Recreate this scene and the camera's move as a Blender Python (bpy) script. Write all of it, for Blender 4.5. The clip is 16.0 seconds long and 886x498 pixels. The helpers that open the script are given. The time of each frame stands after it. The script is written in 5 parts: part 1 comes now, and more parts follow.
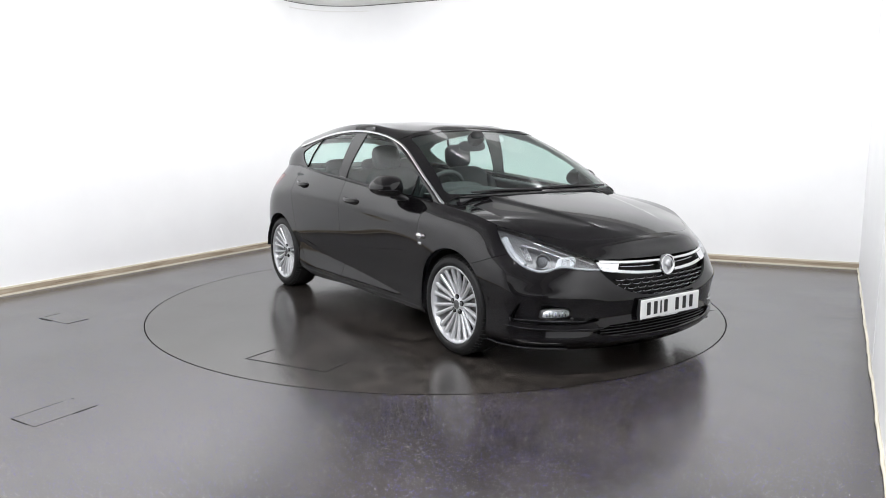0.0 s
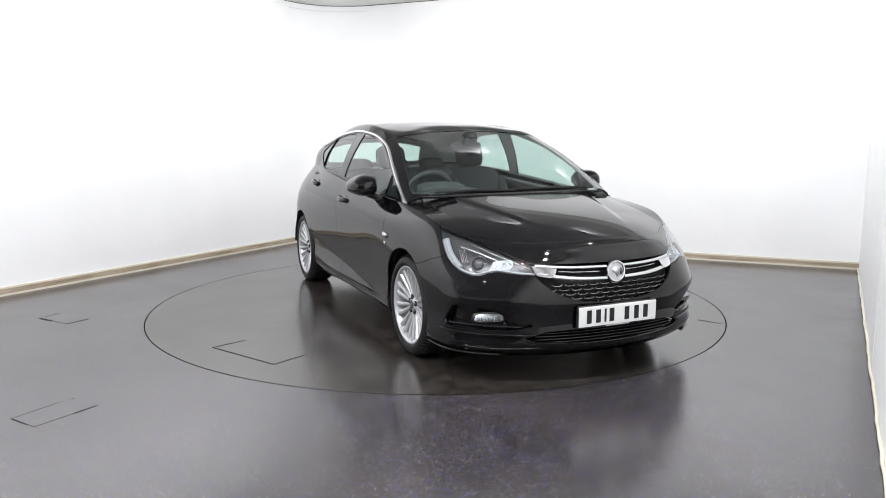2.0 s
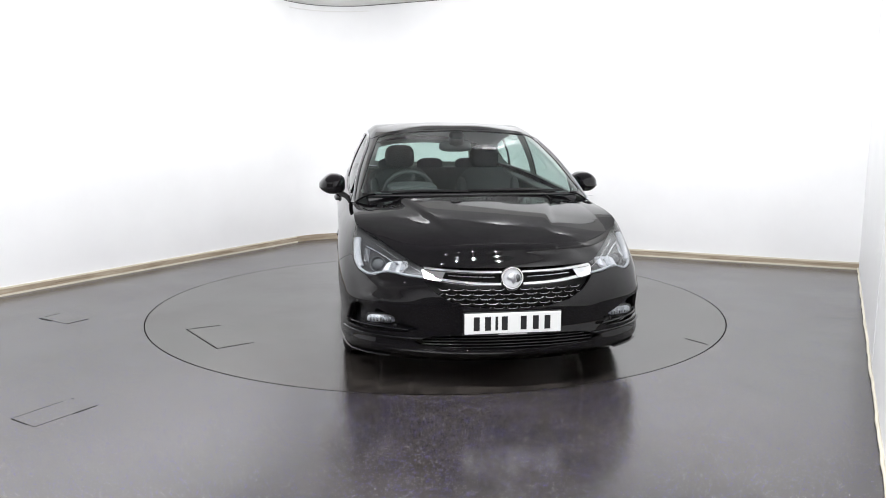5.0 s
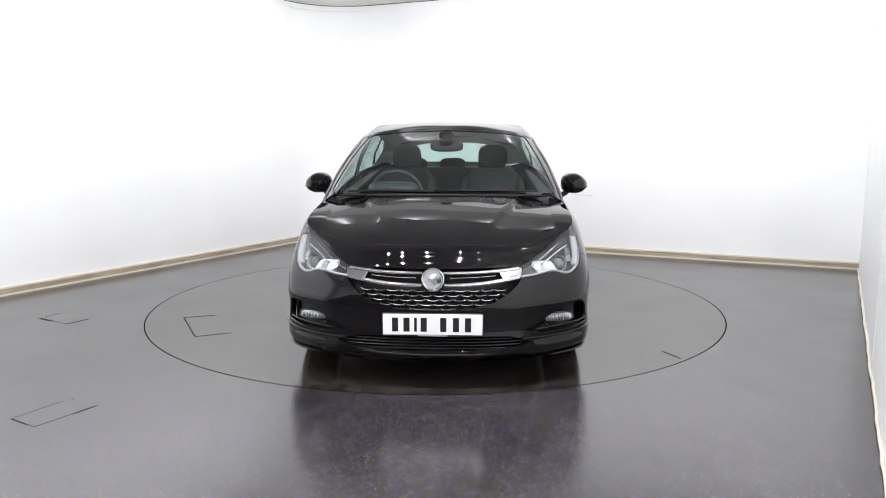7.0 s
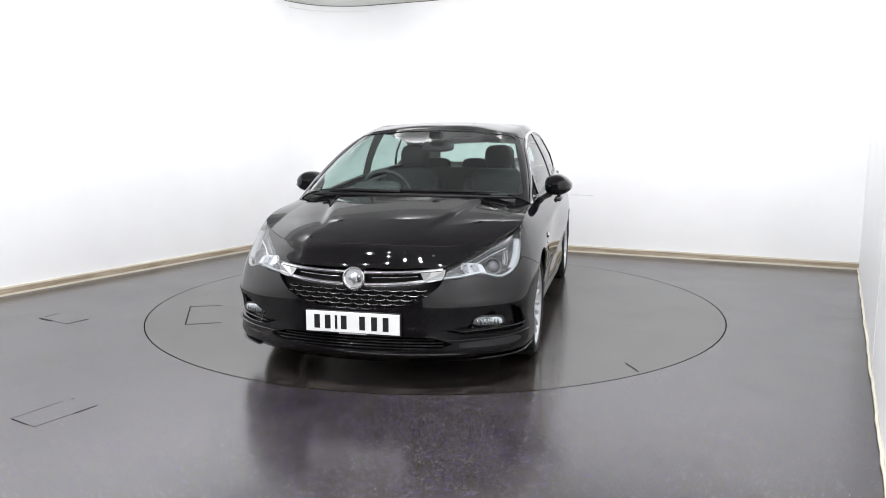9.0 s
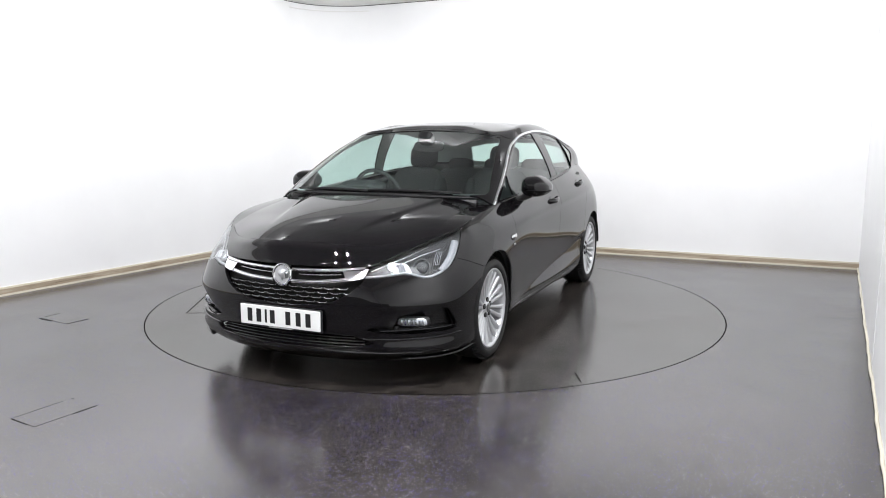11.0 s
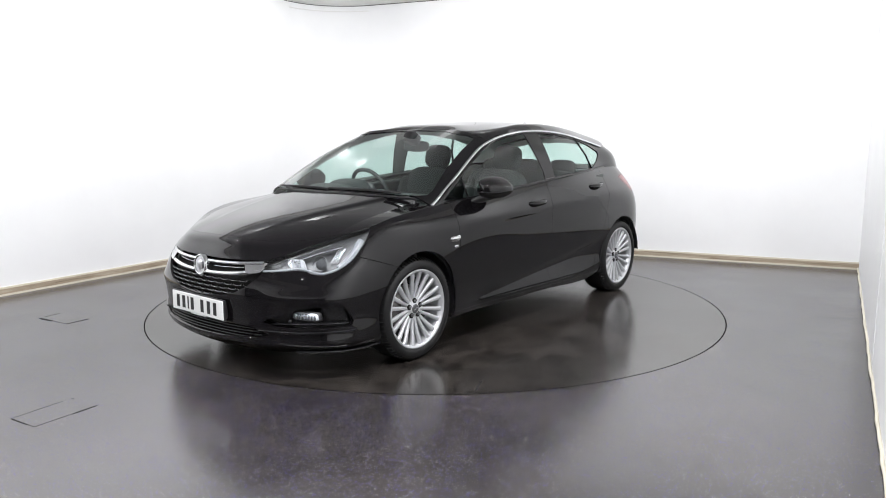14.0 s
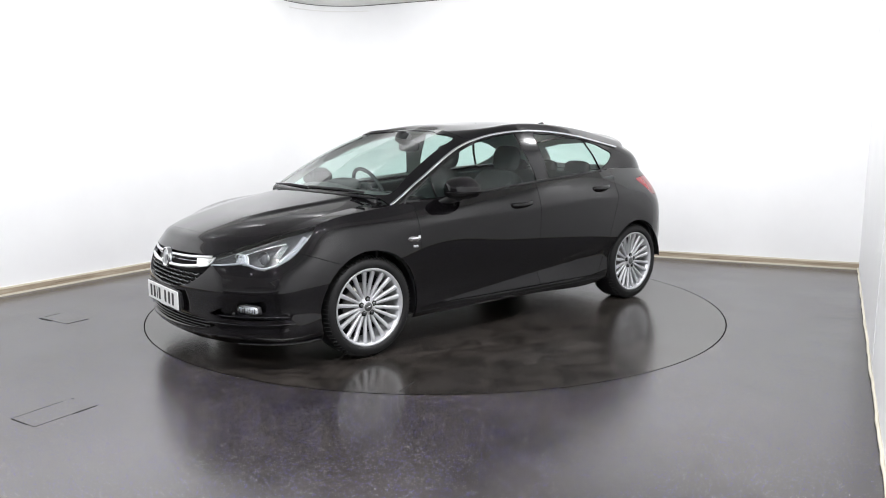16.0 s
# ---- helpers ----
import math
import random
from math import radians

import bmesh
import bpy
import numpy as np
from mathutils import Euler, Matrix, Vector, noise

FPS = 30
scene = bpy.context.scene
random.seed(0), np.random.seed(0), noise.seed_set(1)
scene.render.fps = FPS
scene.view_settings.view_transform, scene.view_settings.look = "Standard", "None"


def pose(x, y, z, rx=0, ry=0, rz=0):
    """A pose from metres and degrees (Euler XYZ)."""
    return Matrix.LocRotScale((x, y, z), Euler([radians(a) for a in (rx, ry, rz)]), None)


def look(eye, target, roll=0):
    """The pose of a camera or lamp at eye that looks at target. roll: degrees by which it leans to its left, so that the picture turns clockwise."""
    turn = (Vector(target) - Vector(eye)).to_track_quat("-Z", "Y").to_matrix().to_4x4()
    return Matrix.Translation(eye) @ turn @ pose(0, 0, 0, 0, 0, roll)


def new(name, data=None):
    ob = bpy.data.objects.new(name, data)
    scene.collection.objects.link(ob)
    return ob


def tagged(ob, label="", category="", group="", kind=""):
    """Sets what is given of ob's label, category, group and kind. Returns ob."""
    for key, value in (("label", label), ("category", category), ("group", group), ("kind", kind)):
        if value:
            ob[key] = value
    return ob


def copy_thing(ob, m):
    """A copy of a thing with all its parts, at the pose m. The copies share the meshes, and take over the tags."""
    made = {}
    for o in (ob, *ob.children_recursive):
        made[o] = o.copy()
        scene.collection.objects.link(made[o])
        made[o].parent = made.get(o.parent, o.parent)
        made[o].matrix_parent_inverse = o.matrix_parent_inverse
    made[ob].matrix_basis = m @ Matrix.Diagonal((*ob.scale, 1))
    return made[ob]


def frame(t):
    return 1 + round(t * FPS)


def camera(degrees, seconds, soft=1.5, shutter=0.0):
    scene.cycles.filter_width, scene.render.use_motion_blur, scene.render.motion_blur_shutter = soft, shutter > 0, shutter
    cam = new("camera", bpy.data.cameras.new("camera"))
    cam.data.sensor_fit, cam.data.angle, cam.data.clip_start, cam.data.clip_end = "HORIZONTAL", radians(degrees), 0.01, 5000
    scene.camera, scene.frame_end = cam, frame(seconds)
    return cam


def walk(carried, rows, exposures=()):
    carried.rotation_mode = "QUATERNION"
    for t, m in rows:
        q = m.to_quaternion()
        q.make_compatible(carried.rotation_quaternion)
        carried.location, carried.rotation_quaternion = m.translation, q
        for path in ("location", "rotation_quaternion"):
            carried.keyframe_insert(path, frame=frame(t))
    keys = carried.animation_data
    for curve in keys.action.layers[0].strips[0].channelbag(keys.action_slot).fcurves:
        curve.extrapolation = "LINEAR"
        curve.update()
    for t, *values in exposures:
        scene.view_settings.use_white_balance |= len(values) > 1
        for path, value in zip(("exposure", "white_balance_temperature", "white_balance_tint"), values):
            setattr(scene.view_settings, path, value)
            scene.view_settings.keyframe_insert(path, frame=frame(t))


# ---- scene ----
SECONDS = 16.0
cam = camera(61.65, SECONDS, soft=0.95)
EYE = Vector((0.0, -6.032, 1.362))
PAN, TILT = radians(0.535), radians(-8.72)
AIM = EYE + Vector((math.sin(PAN) * math.cos(TILT), math.cos(PAN) * math.cos(TILT), math.sin(TILT)))
walk(cam, [(0.0, look(EYE, AIM)), (SECONDS, look(EYE, AIM))])
scene.view_settings.exposure = 0.0

# ---- light: rows of small ceiling downlights in a closed room ----
world = bpy.data.worlds.new("world")
scene.world = world
world.use_nodes = True
world.node_tree.nodes["Background"].inputs[0].default_value = (0.9, 0.95, 1.0, 1)
world.node_tree.nodes["Background"].inputs[1].default_value = 0.02

CEILING = 2.99


# ---- materials ----
def material(name):
    m = bpy.data.materials.new(name)
    m.use_nodes = True
    nt = m.node_tree
    bsdf = nt.nodes["Principled BSDF"]
    return m, nt, bsdf


def set_in(node, **values):
    for key, value in values.items():
        node.inputs[key.replace("_", " ")].default_value = value


def plain(name, color, rough=0.5, metal=0.0, coat=0.0, bump=0.0, bump_scale=60.0, vary=0.0, spec=0.5):
    """A procedural surface with slight variation at two scales and fine relief."""
    m, nt, b = material(name)
    set_in(b, Base_Color=(*color, 1), Roughness=rough, Metallic=metal, Coat_Weight=coat, Coat_Roughness=0.03, Specular_IOR_Level=spec)
    tc = nt.nodes.new("ShaderNodeTexCoord")
    if vary:
        n1 = nt.nodes.new("ShaderNodeTexNoise")
        set_in(n1, Scale=3.0, Detail=6.0, Roughness=0.65)
        nt.links.new(tc.outputs["Object"], n1.inputs["Vector"])
        ramp = nt.nodes.new("ShaderNodeMapRange")
        set_in(ramp, To_Min=1 - vary, To_Max=1 + vary)
        nt.links.new(n1.outputs["Fac"], ramp.inputs["Value"])
        mix = nt.nodes.new("ShaderNodeVectorMath")
        mix.operation = "SCALE"
        mix.inputs[0].default_value = color
        nt.links.new(ramp.outputs[0], mix.inputs["Scale"])
        nt.links.new(mix.outputs[0], b.inputs["Base Color"])
    if bump:
        n2 = nt.nodes.new("ShaderNodeTexNoise")
        set_in(n2, Scale=bump_scale, Detail=4.0)
        nt.links.new(tc.outputs["Object"], n2.inputs["Vector"])
        bp = nt.nodes.new("ShaderNodeBump")
        set_in(bp, Strength=bump, Distance=0.002)
        nt.links.new(n2.outputs["Fac"], bp.inputs["Height"])
        nt.links.new(bp.outputs[0], b.inputs["Normal"])
    return m


def glass_pane(name, tint, gloss=0.10, rough=0.0):
    """Tinted thin glass: clear through, with the gloss of glass on top."""
    m, nt, b = material(name)
    nt.nodes.remove(b)
    out = nt.nodes["Material Output"]
    tr = nt.nodes.new("ShaderNodeBsdfTransparent")
    tr.inputs[0].default_value = (*tint, 1)
    gl = nt.nodes.new("ShaderNodeBsdfGlossy")
    set_in(gl, Roughness=rough)
    lw = nt.nodes.new("ShaderNodeLayerWeight")
    lw.inputs["Blend"].default_value = 0.5
    pw = nt.nodes.new("ShaderNodeMath")
    pw.operation, pw.inputs[1].default_value = "POWER", 4.2
    nt.links.new(lw.outputs["Facing"], pw.inputs[0])
    fr = nt.nodes.new("ShaderNodeMapRange")
    set_in(fr, To_Min=gloss, To_Max=1.0)
    nt.links.new(pw.outputs[0], fr.inputs["Value"])
    mx = nt.nodes.new("ShaderNodeMixShader")
    nt.links.new(fr.outputs[0], mx.inputs[0])
    nt.links.new(tr.outputs[0], mx.inputs[1])
    nt.links.new(gl.outputs[0], mx.inputs[2])
    nt.links.new(mx.outputs[0], out.inputs["Surface"])
    return m


def wall_paint(name, color):
    m, nt, b = material(name)
    geo = nt.nodes.new("ShaderNodeNewGeometry")
    big = nt.nodes.new("ShaderNodeTexNoise")
    set_in(big, Scale=0.7, Detail=5.0, Roughness=0.6)
    nt.links.new(geo.outputs["Position"], big.inputs["Vector"])
    rng = nt.nodes.new("ShaderNodeMapRange")
    set_in(rng, From_Min=0.3, From_Max=0.7, To_Min=0.96, To_Max=1.03)
    nt.links.new(big.outputs["Fac"], rng.inputs["Value"])
    sc = nt.nodes.new("ShaderNodeVectorMath")
    sc.operation = "SCALE"
    sc.inputs[0].default_value = color
    nt.links.new(rng.outputs[0], sc.inputs["Scale"])
    nt.links.new(sc.outputs[0], b.inputs["Base Color"])
    fine = nt.nodes.new("ShaderNodeTexNoise")
    set_in(fine, Scale=220.0, Detail=3.0)
    nt.links.new(geo.outputs["Position"], fine.inputs["Vector"])
    bp = nt.nodes.new("ShaderNodeBump")
    set_in(bp, Strength=0.12, Distance=0.002)
    nt.links.new(fine.outputs["Fac"], bp.inputs["Height"])
    nt.links.new(bp.outputs[0], b.inputs["Normal"])
    set_in(b, Roughness=0.55, Specular_IOR_Level=0.3)
    return m


def floor_vinyl(name, base, speck_gain, rough, worn=0.0):
    """Dark grey safety vinyl: glossy, worn in large patches, with small pale and bluish glitter chips."""
    m, nt, b = material(name)
    tc = nt.nodes.new("ShaderNodeTexCoord")
    link = nt.links.new
    vor = nt.nodes.new("ShaderNodeTexVoronoi")
    set_in(vor, Scale=138.0, Randomness=1.0)
    link(tc.outputs["Object"], vor.inputs["Vector"])
    chip = nt.nodes.new("ShaderNodeMapRange")
    set_in(chip, From_Min=0.20, From_Max=0.28, To_Min=1.0, To_Max=0.0)
    link(vor.outputs["Distance"], chip.inputs["Value"])
    pick = nt.nodes.new("ShaderNodeSeparateColor")
    link(vor.outputs["Color"], pick.inputs[0])
    some = nt.nodes.new("ShaderNodeMath")
    some.operation = "GREATER_THAN"
    some.inputs[1].default_value = 0.58
    link(pick.outputs[0], some.inputs[0])
    fac = nt.nodes.new("ShaderNodeMath")
    fac.operation = "MULTIPLY"
    link(chip.outputs[0], fac.inputs[0])
    link(some.outputs[0], fac.inputs[1])
    hue = nt.nodes.new("ShaderNodeMix")
    hue.data_type = "RGBA"
    hue.inputs["A"].default_value = (0.85 * speck_gain, 0.85 * speck_gain, 0.9 * speck_gain, 1)
    hue.inputs["B"].default_value = (0.22 * speck_gain, 0.2 * speck_gain, 0.85 * speck_gain, 1)
    blue = nt.nodes.new("ShaderNodeMath")
    blue.operation = "GREATER_THAN"
    blue.inputs[1].default_value = 0.45
    link(pick.outputs[1], blue.inputs[0])
    link(blue.outputs[0], hue.inputs["Factor"])
    wear = nt.nodes.new("ShaderNodeTexNoise")
    set_in(wear, Scale=0.9, Detail=8.0, Roughness=0.62)
    link(tc.outputs["Object"], wear.inputs["Vector"])
    tone = nt.nodes.new("ShaderNodeMapRange")
    set_in(tone, From_Min=0.3, From_Max=0.7, To_Min=0.62, To_Max=1.5)
    link(wear.outputs["Fac"], tone.inputs["Value"])
    sc = nt.nodes.new("ShaderNodeVectorMath")
    sc.operation = "SCALE"
    sc.inputs[0].default_value = base
    link(tone.outputs[0], sc.inputs["Scale"])
    scuff = nt.nodes.new("ShaderNodeTexNoise")
    set_in(scuff, Scale=5.0, Detail=10.0, Roughness=0.72, Distortion=1.2)
    link(tc.outputs["Object"], scuff.inputs["Vector"])
    rub = nt.nodes.new("ShaderNodeMapRange")
    set_in(rub, From_Min=0.42, From_Max=0.66, To_Min=1 - 0.35 * worn, To_Max=1 + 1.6 * worn)
    link(scuff.outputs["Fac"], rub.inputs["Value"])
    scuffed = nt.nodes.new("ShaderNodeVectorMath")
    scuffed.operation = "SCALE"
    link(sc.outputs[0], scuffed.inputs[0])
    link(rub.outputs[0], scuffed.inputs["Scale"])
    col = nt.nodes.new("ShaderNodeMix")
    col.data_type = "RGBA"
    link(fac.outputs[0], col.inputs["Factor"])
    link(scuffed.outputs[0], col.inputs["A"])
    link(hue.outputs["Result"], col.inputs["B"])
    link(col.outputs["Result"], b.inputs["Base Color"])
    rr = nt.nodes.new("ShaderNodeMapRange")
    set_in(rr, From_Min=0.25, From_Max=0.75, To_Min=rough - 0.06, To_Max=rough + 0.07)
    link(wear.outputs["Fac"], rr.inputs["Value"])
    link(rr.outputs[0], b.inputs["Roughness"])
    rel = nt.nodes.new("ShaderNodeTexNoise")
    set_in(rel, Scale=9.0, Detail=5.0)
    link(tc.outputs["Object"], rel.inputs["Vector"])
    bp = nt.nodes.new("ShaderNodeBump")
    set_in(bp, Strength=0.10, Distance=0.004)
    link(rel.outputs["Fac"], bp.inputs["Height"])
    link(bp.outputs[0], b.inputs["Normal"])
    set_in(b, Specular_IOR_Level=1.0)
    return m


def board(name):
    """Cream skirting board, scuffed through to brown along its top."""
    m, nt, b = material(name)
    geo = nt.nodes.new("ShaderNodeNewGeometry")
    n = nt.nodes.new("ShaderNodeTexNoise")
    set_in(n, Scale=2.2, Detail=9.0, Roughness=0.75)
    flat = nt.nodes.new("ShaderNodeVectorMath")
    flat.operation, flat.inputs[1].default_value = "MULTIPLY", (1, 1, 14)
    nt.links.new(geo.outputs["Position"], flat.inputs[0])
    nt.links.new(flat.outputs[0], n.inputs["Vector"])
    ramp = nt.nodes.new("ShaderNodeValToRGB")
    ramp.color_ramp.elements[0].position, ramp.color_ramp.elements[0].color = 0.36, (0.24, 0.18, 0.12, 1)
    ramp.color_ramp.elements[1].position, ramp.color_ramp.elements[1].color = 0.66, (0.52, 0.45, 0.35, 1)
    nt.links.new(n.outputs["Fac"], ramp.inputs[0])
    nt.links.new(ramp.outputs[0], b.inputs["Base Color"])
    set_in(b, Roughness=0.6)
    return m


M_WALL = wall_paint("white_wall_paint", (0.89, 0.895, 0.90))
M_CEIL = wall_paint("grey_ceiling", (0.80, 0.80, 0.78))
# darker ceiling colour stands in for a dimly lit ceiling
M_DARKCEIL = plain("grey_ceiling_shade", (0.55, 0.55, 0.555), rough=0.9, vary=0.2)
M_DARKWALL = plain("dark_unseen_wall", (0.085, 0.086, 0.09), rough=0.6, vary=0.2)
M_FLOOR = floor_vinyl("speckled_vinyl", (0.0300, 0.0262, 0.0240), 0.84, 0.215, worn=0.25)
M_DISC = floor_vinyl("turntable_vinyl", (0.0225, 0.0194, 0.0172), 0.04, 0.20, worn=1.0)
M_BOARD = board("scuffed_skirting")
M_TRIM = plain("cream_trim", (0.64, 0.60, 0.50), rough=0.5, vary=0.25, bump=0.2)
M_GAP = plain("black_gap", (0.006, 0.006, 0.006), rough=0.9)
M_PAINT = plain("black_car_paint", (0.0036, 0.0032, 0.0038), rough=0.03)
M_BLACK = plain("black_plastic", (0.012, 0.012, 0.013), rough=0.45, bump=0.15, bump_scale=400)
M_GLOSSBLACK = plain("gloss_black_plastic", (0.006, 0.006, 0.007), rough=0.12)
M_RUBBER = plain("tyre_rubber", (0.009, 0.009, 0.0095), rough=0.55, spec=0.35, bump=0.3, bump_scale=120, vary=0.2)
M_ALLOY = plain("silver_alloy", (0.60, 0.61, 0.63), rough=0.30, metal=0.55, coat=0.4)
M_DISCBRAKE = plain("brake_steel", (0.25, 0.24, 0.23), rough=0.4, metal=0.9)
M_CHROME = plain("chrome", (0.82, 0.83, 0.84), rough=0.07, metal=1.0)
M_SATIN = plain("satin_chrome", (0.72, 0.73, 0.74), rough=0.2, metal=1.0)
M_SILVER = plain("reflector_silver", (0.75, 0.77, 0.8), rough=0.16, metal=1.0)
M_GLASS = glass_pane("green_tinted_glass", (0.78, 0.92, 0.875), gloss=0.115)
M_SIDEGLASS = glass_pane("green_tinted_side_glass", (0.74, 0.88, 0.84), gloss=0.035)
M_CLEAR = glass_pane("clear_lamp_cover", (0.93, 0.95, 0.97))
M_RED = plain("red_lamp_plastic", (0.24, 0.008, 0.014), rough=0.16, coat=0.1)
M_PLATE = plain("white_plate", (0.80, 0.81, 0.80), rough=0.35)
M_INK = plain("black_ink", (0.008, 0.008, 0.009), rough=0.5)
M_FABRIC = plain("dark_seat_cloth", (0.030, 0.033, 0.034), rough=0.9, bump=0.15, bump_scale=90, vary=0.3)
M_DASH = plain("dark_dash_plastic", (0.060, 0.066, 0.067), rough=0.6, bump=0.2, bump_scale=300)
M_LINING = plain("pale_grey_headlining", (0.50, 0.52, 0.50), rough=0.9, vary=0.1)
M_LENS = plain("smoked_lamp_glass", (0.09, 0.094, 0.10), rough=0.08, coat=0.5)
M_CELL = plain("grey_grille_metal", (0.42, 0.43, 0.44), rough=0.25, metal=1.0)
M_EMBLEM = plain("brushed_silver", (0.62, 0.63, 0.65), rough=0.34, metal=0.6)
M_LAMPBOWL = plain("bright_reflector", (0.62, 0.63, 0.65), rough=0.3, metal=0.45)
M_CAP = plain("dark_silver_cap", (0.16, 0.165, 0.17), rough=0.3, metal=0.9)
M_LAMPGREY = plain("grey_lamp_bezel", (0.055, 0.057, 0.060), rough=0.3, metal=0.4)
M_DRL = plain("white_light_guide", (0.30, 0.315, 0.335), rough=0.15)


# ---- mesh helpers ----
def part(name, bm, mat, parent=None, label="", smooth=True, pose_m=None):
    """Link a bmesh as one mesh object under a thing or a part."""
    me = bpy.data.meshes.new(name)
    bm.to_mesh(me)
    bm.free()
    if smooth:
        me.shade_smooth()
    me.materials.append(mat)
    ob = new(name, me)
    if parent is not None:
        ob.parent = parent
    if pose_m is not None:
        ob.matrix_basis = pose_m
    if label:
        tagged(ob, label)
    return ob


def box_bm(sx, sy, sz, bevel=0.0, seg=2, at=(0, 0, 0), bm=None, m=None):
    """A box with rounded edges, centred at a point."""
    b = bmesh.new()
    bmesh.ops.create_cube(b, size=1.0)
    bmesh.ops.scale(b, vec=(sx, sy, sz), verts=b.verts)
    if bevel:
        bmesh.ops.bevel(b, geom=b.edges[:], offset=bevel, segments=seg, affect="EDGES", profile=0.5)
    if m is not None:
        bmesh.ops.transform(b, matrix=m, verts=b.verts)
    bmesh.ops.translate(b, vec=at, verts=b.verts)
    if bm is None:
        return b
    join(bm, b)
    return bm


def join(a, b):
    me = bpy.data.meshes.new("joined")
    b.to_mesh(me)
    b.free()
    a.from_mesh(me)
    bpy.data.meshes.remove(me)
    return a


def lathe(profile, n, axis="Y", bm=None):
    """Turn a profile of (radius, height) pairs round an axis."""
    b = bmesh.new() if bm is None else bm
    rings = []
    for k in range(n):
        a = 2 * math.pi * k / n
        ring = []
        for r, h in profile:
            c, s = r * math.cos(a), r * math.sin(a)
            ring.append(b.verts.new((c, h, s) if axis == "Y" else (c, s, h)))
        rings.append(ring)
    for k in range(n):
        p, q = rings[k], rings[(k + 1) % n]
        for i in range(len(profile) - 1):
            b.faces.new((p[i], p[i + 1], q[i + 1], q[i]) if axis == "Y" else (p[i], q[i], q[i + 1], p[i + 1]))
    bmesh.ops.recalc_face_normals(b, faces=b.faces)
    return b


def tube(points, r, n=8, bm=None, closed=False, flat=1.0):
    """A rod of radius r along points; flat squeezes its second axis."""
    b = bmesh.new() if bm is None else bm
    P = [Vector(p) for p in points]
    rings = []
    for i, p in enumerate(P):
        a = P[(i - 1) % len(P)] if closed or i else p
        c = P[(i + 1) % len(P)] if closed or i < len(P) - 1 else p
        d = (c - a).normalized()
        up = Vector((0, 0, 1)) if abs(d.z) < 0.95 else Vector((1, 0, 0))
        s = d.cross(up).normalized()
        w = s.cross(d)
        rings.append([b.verts.new(p + r * (math.cos(2 * math.pi * k / n) * s + flat * math.sin(2 * math.pi * k / n) * w)) for k in range(n)])
    m = len(rings)
    for i in range(m if closed else m - 1):
        p, q = rings[i], rings[(i + 1) % m]
        for k in range(n):
            b.faces.new((p[k], p[(k + 1) % n], q[(k + 1) % n], q[k]))
    if not closed:
        b.faces.new(rings[0][::-1])
        b.faces.new(rings[-1])
    bmesh.ops.recalc_face_normals(b, faces=b.faces)
    return b


def prism(outline, depth, place, bm=None, bevel=0.0):
    """A flat outline of (a, b) pairs, given thickness, put through place(a, b, c)."""
    b = bmesh.new()
    lo = [b.verts.new((p[0], p[1], 0)) for p in outline]
    hi = [b.verts.new((p[0], p[1], depth)) for p in outline]
    b.faces.new(lo[::-1])
    top = b.faces.new(hi)
    for i in range(len(lo)):
        j = (i + 1) % len(lo)
        b.faces.new((lo[i], lo[j], hi[j], hi[i]))
    if bevel:
        bmesh.ops.bevel(b, geom=list(top.edges), offset=bevel, segments=2, affect="EDGES")
    for v in b.verts:
        v.co = place(*v.co)
    bmesh.ops.recalc_face_normals(b, faces=b.faces)
    return b if bm is None else join(bm, b)


# ---- the room ----
P_FL, P_BL, P_BR, P_FR = (Vector((x, y, 0)) for x, y in ((-6.90, -5.11), (-1.46, 4.03), (4.33, 1.42), (-0.62, -7.72)))
P_RE = P_BR + (P_FR - P_BR) * 0.86      # where the boarded wall ends
DISC_R = 2.25


def wall(name, a, b, label, thick=0.15, top=CEILING, mat=M_WALL, base=0.0):
    """A wall from a to b on the floor plan, its inner face on the line, thick towards the outside."""
    d = (b - a).normalized()
    out = Vector((-d.y, d.x, 0)) * thick
    bm = bmesh.new()
    vs = [bm.verts.new(p + Vector((0, 0, base))) for p in (a, b, b + out, a + out)]
    f = bm.faces.new(vs)
    up = bmesh.ops.extrude_face_region(bm, geom=[f])
    bmesh.ops.translate(bm, vec=(0, 0, top - base), verts=[g for g in up["geom"] if isinstance(g, bmesh.types.BMVert)])
    bmesh.ops.recalc_face_normals(bm, faces=bm.faces)
    return tagged(part(name, bm, mat, smooth=False), label, "wall", kind="structure")


def along(a, b, s):
    return a + (b - a) * s


# rounded corner between the left and back walls
CORNER_R = 0.75
dl, db = (P_BL - P_FL).normalized(), (P_BR - P_BL).normalized()
half = math.acos(max(-1, min(1, -dl.dot(db)))) / 2
cut = CORNER_R / math.tan(half)
C1, C2 = P_BL - dl * cut, P_BL + db * cut
wall("wall_left", P_FL, C1, "plain white painted studio wall, faintly scuffed")
wall("wall_back", C2, P_BR, "plain white painted studio wall behind the turntable")
wall("wall_right", P_BR, P_RE, "white painted boarded wall with upright joints")
# unseen walls behind the camera: dark below to darken car reflections, white above for chrome
DARK_TOP = 1.6
for nm, a, b in (("wall_dark_side", P_RE, P_FR), ("wall_dark_front", P_FR, P_FL)):
    wall(nm, a, b, "unseen dark grey wall behind the camera, added to darken reflections", top=DARK_TOP, mat=M_DARKWALL)
for nm, a, b in (("wall_over_dark_side", P_RE, P_FR), ("wall_over_dark_front", P_FR, P_FL)):
    wall(nm, a, b, "unseen white wall above the dark one, added to brighten chrome reflections", base=DARK_TOP)


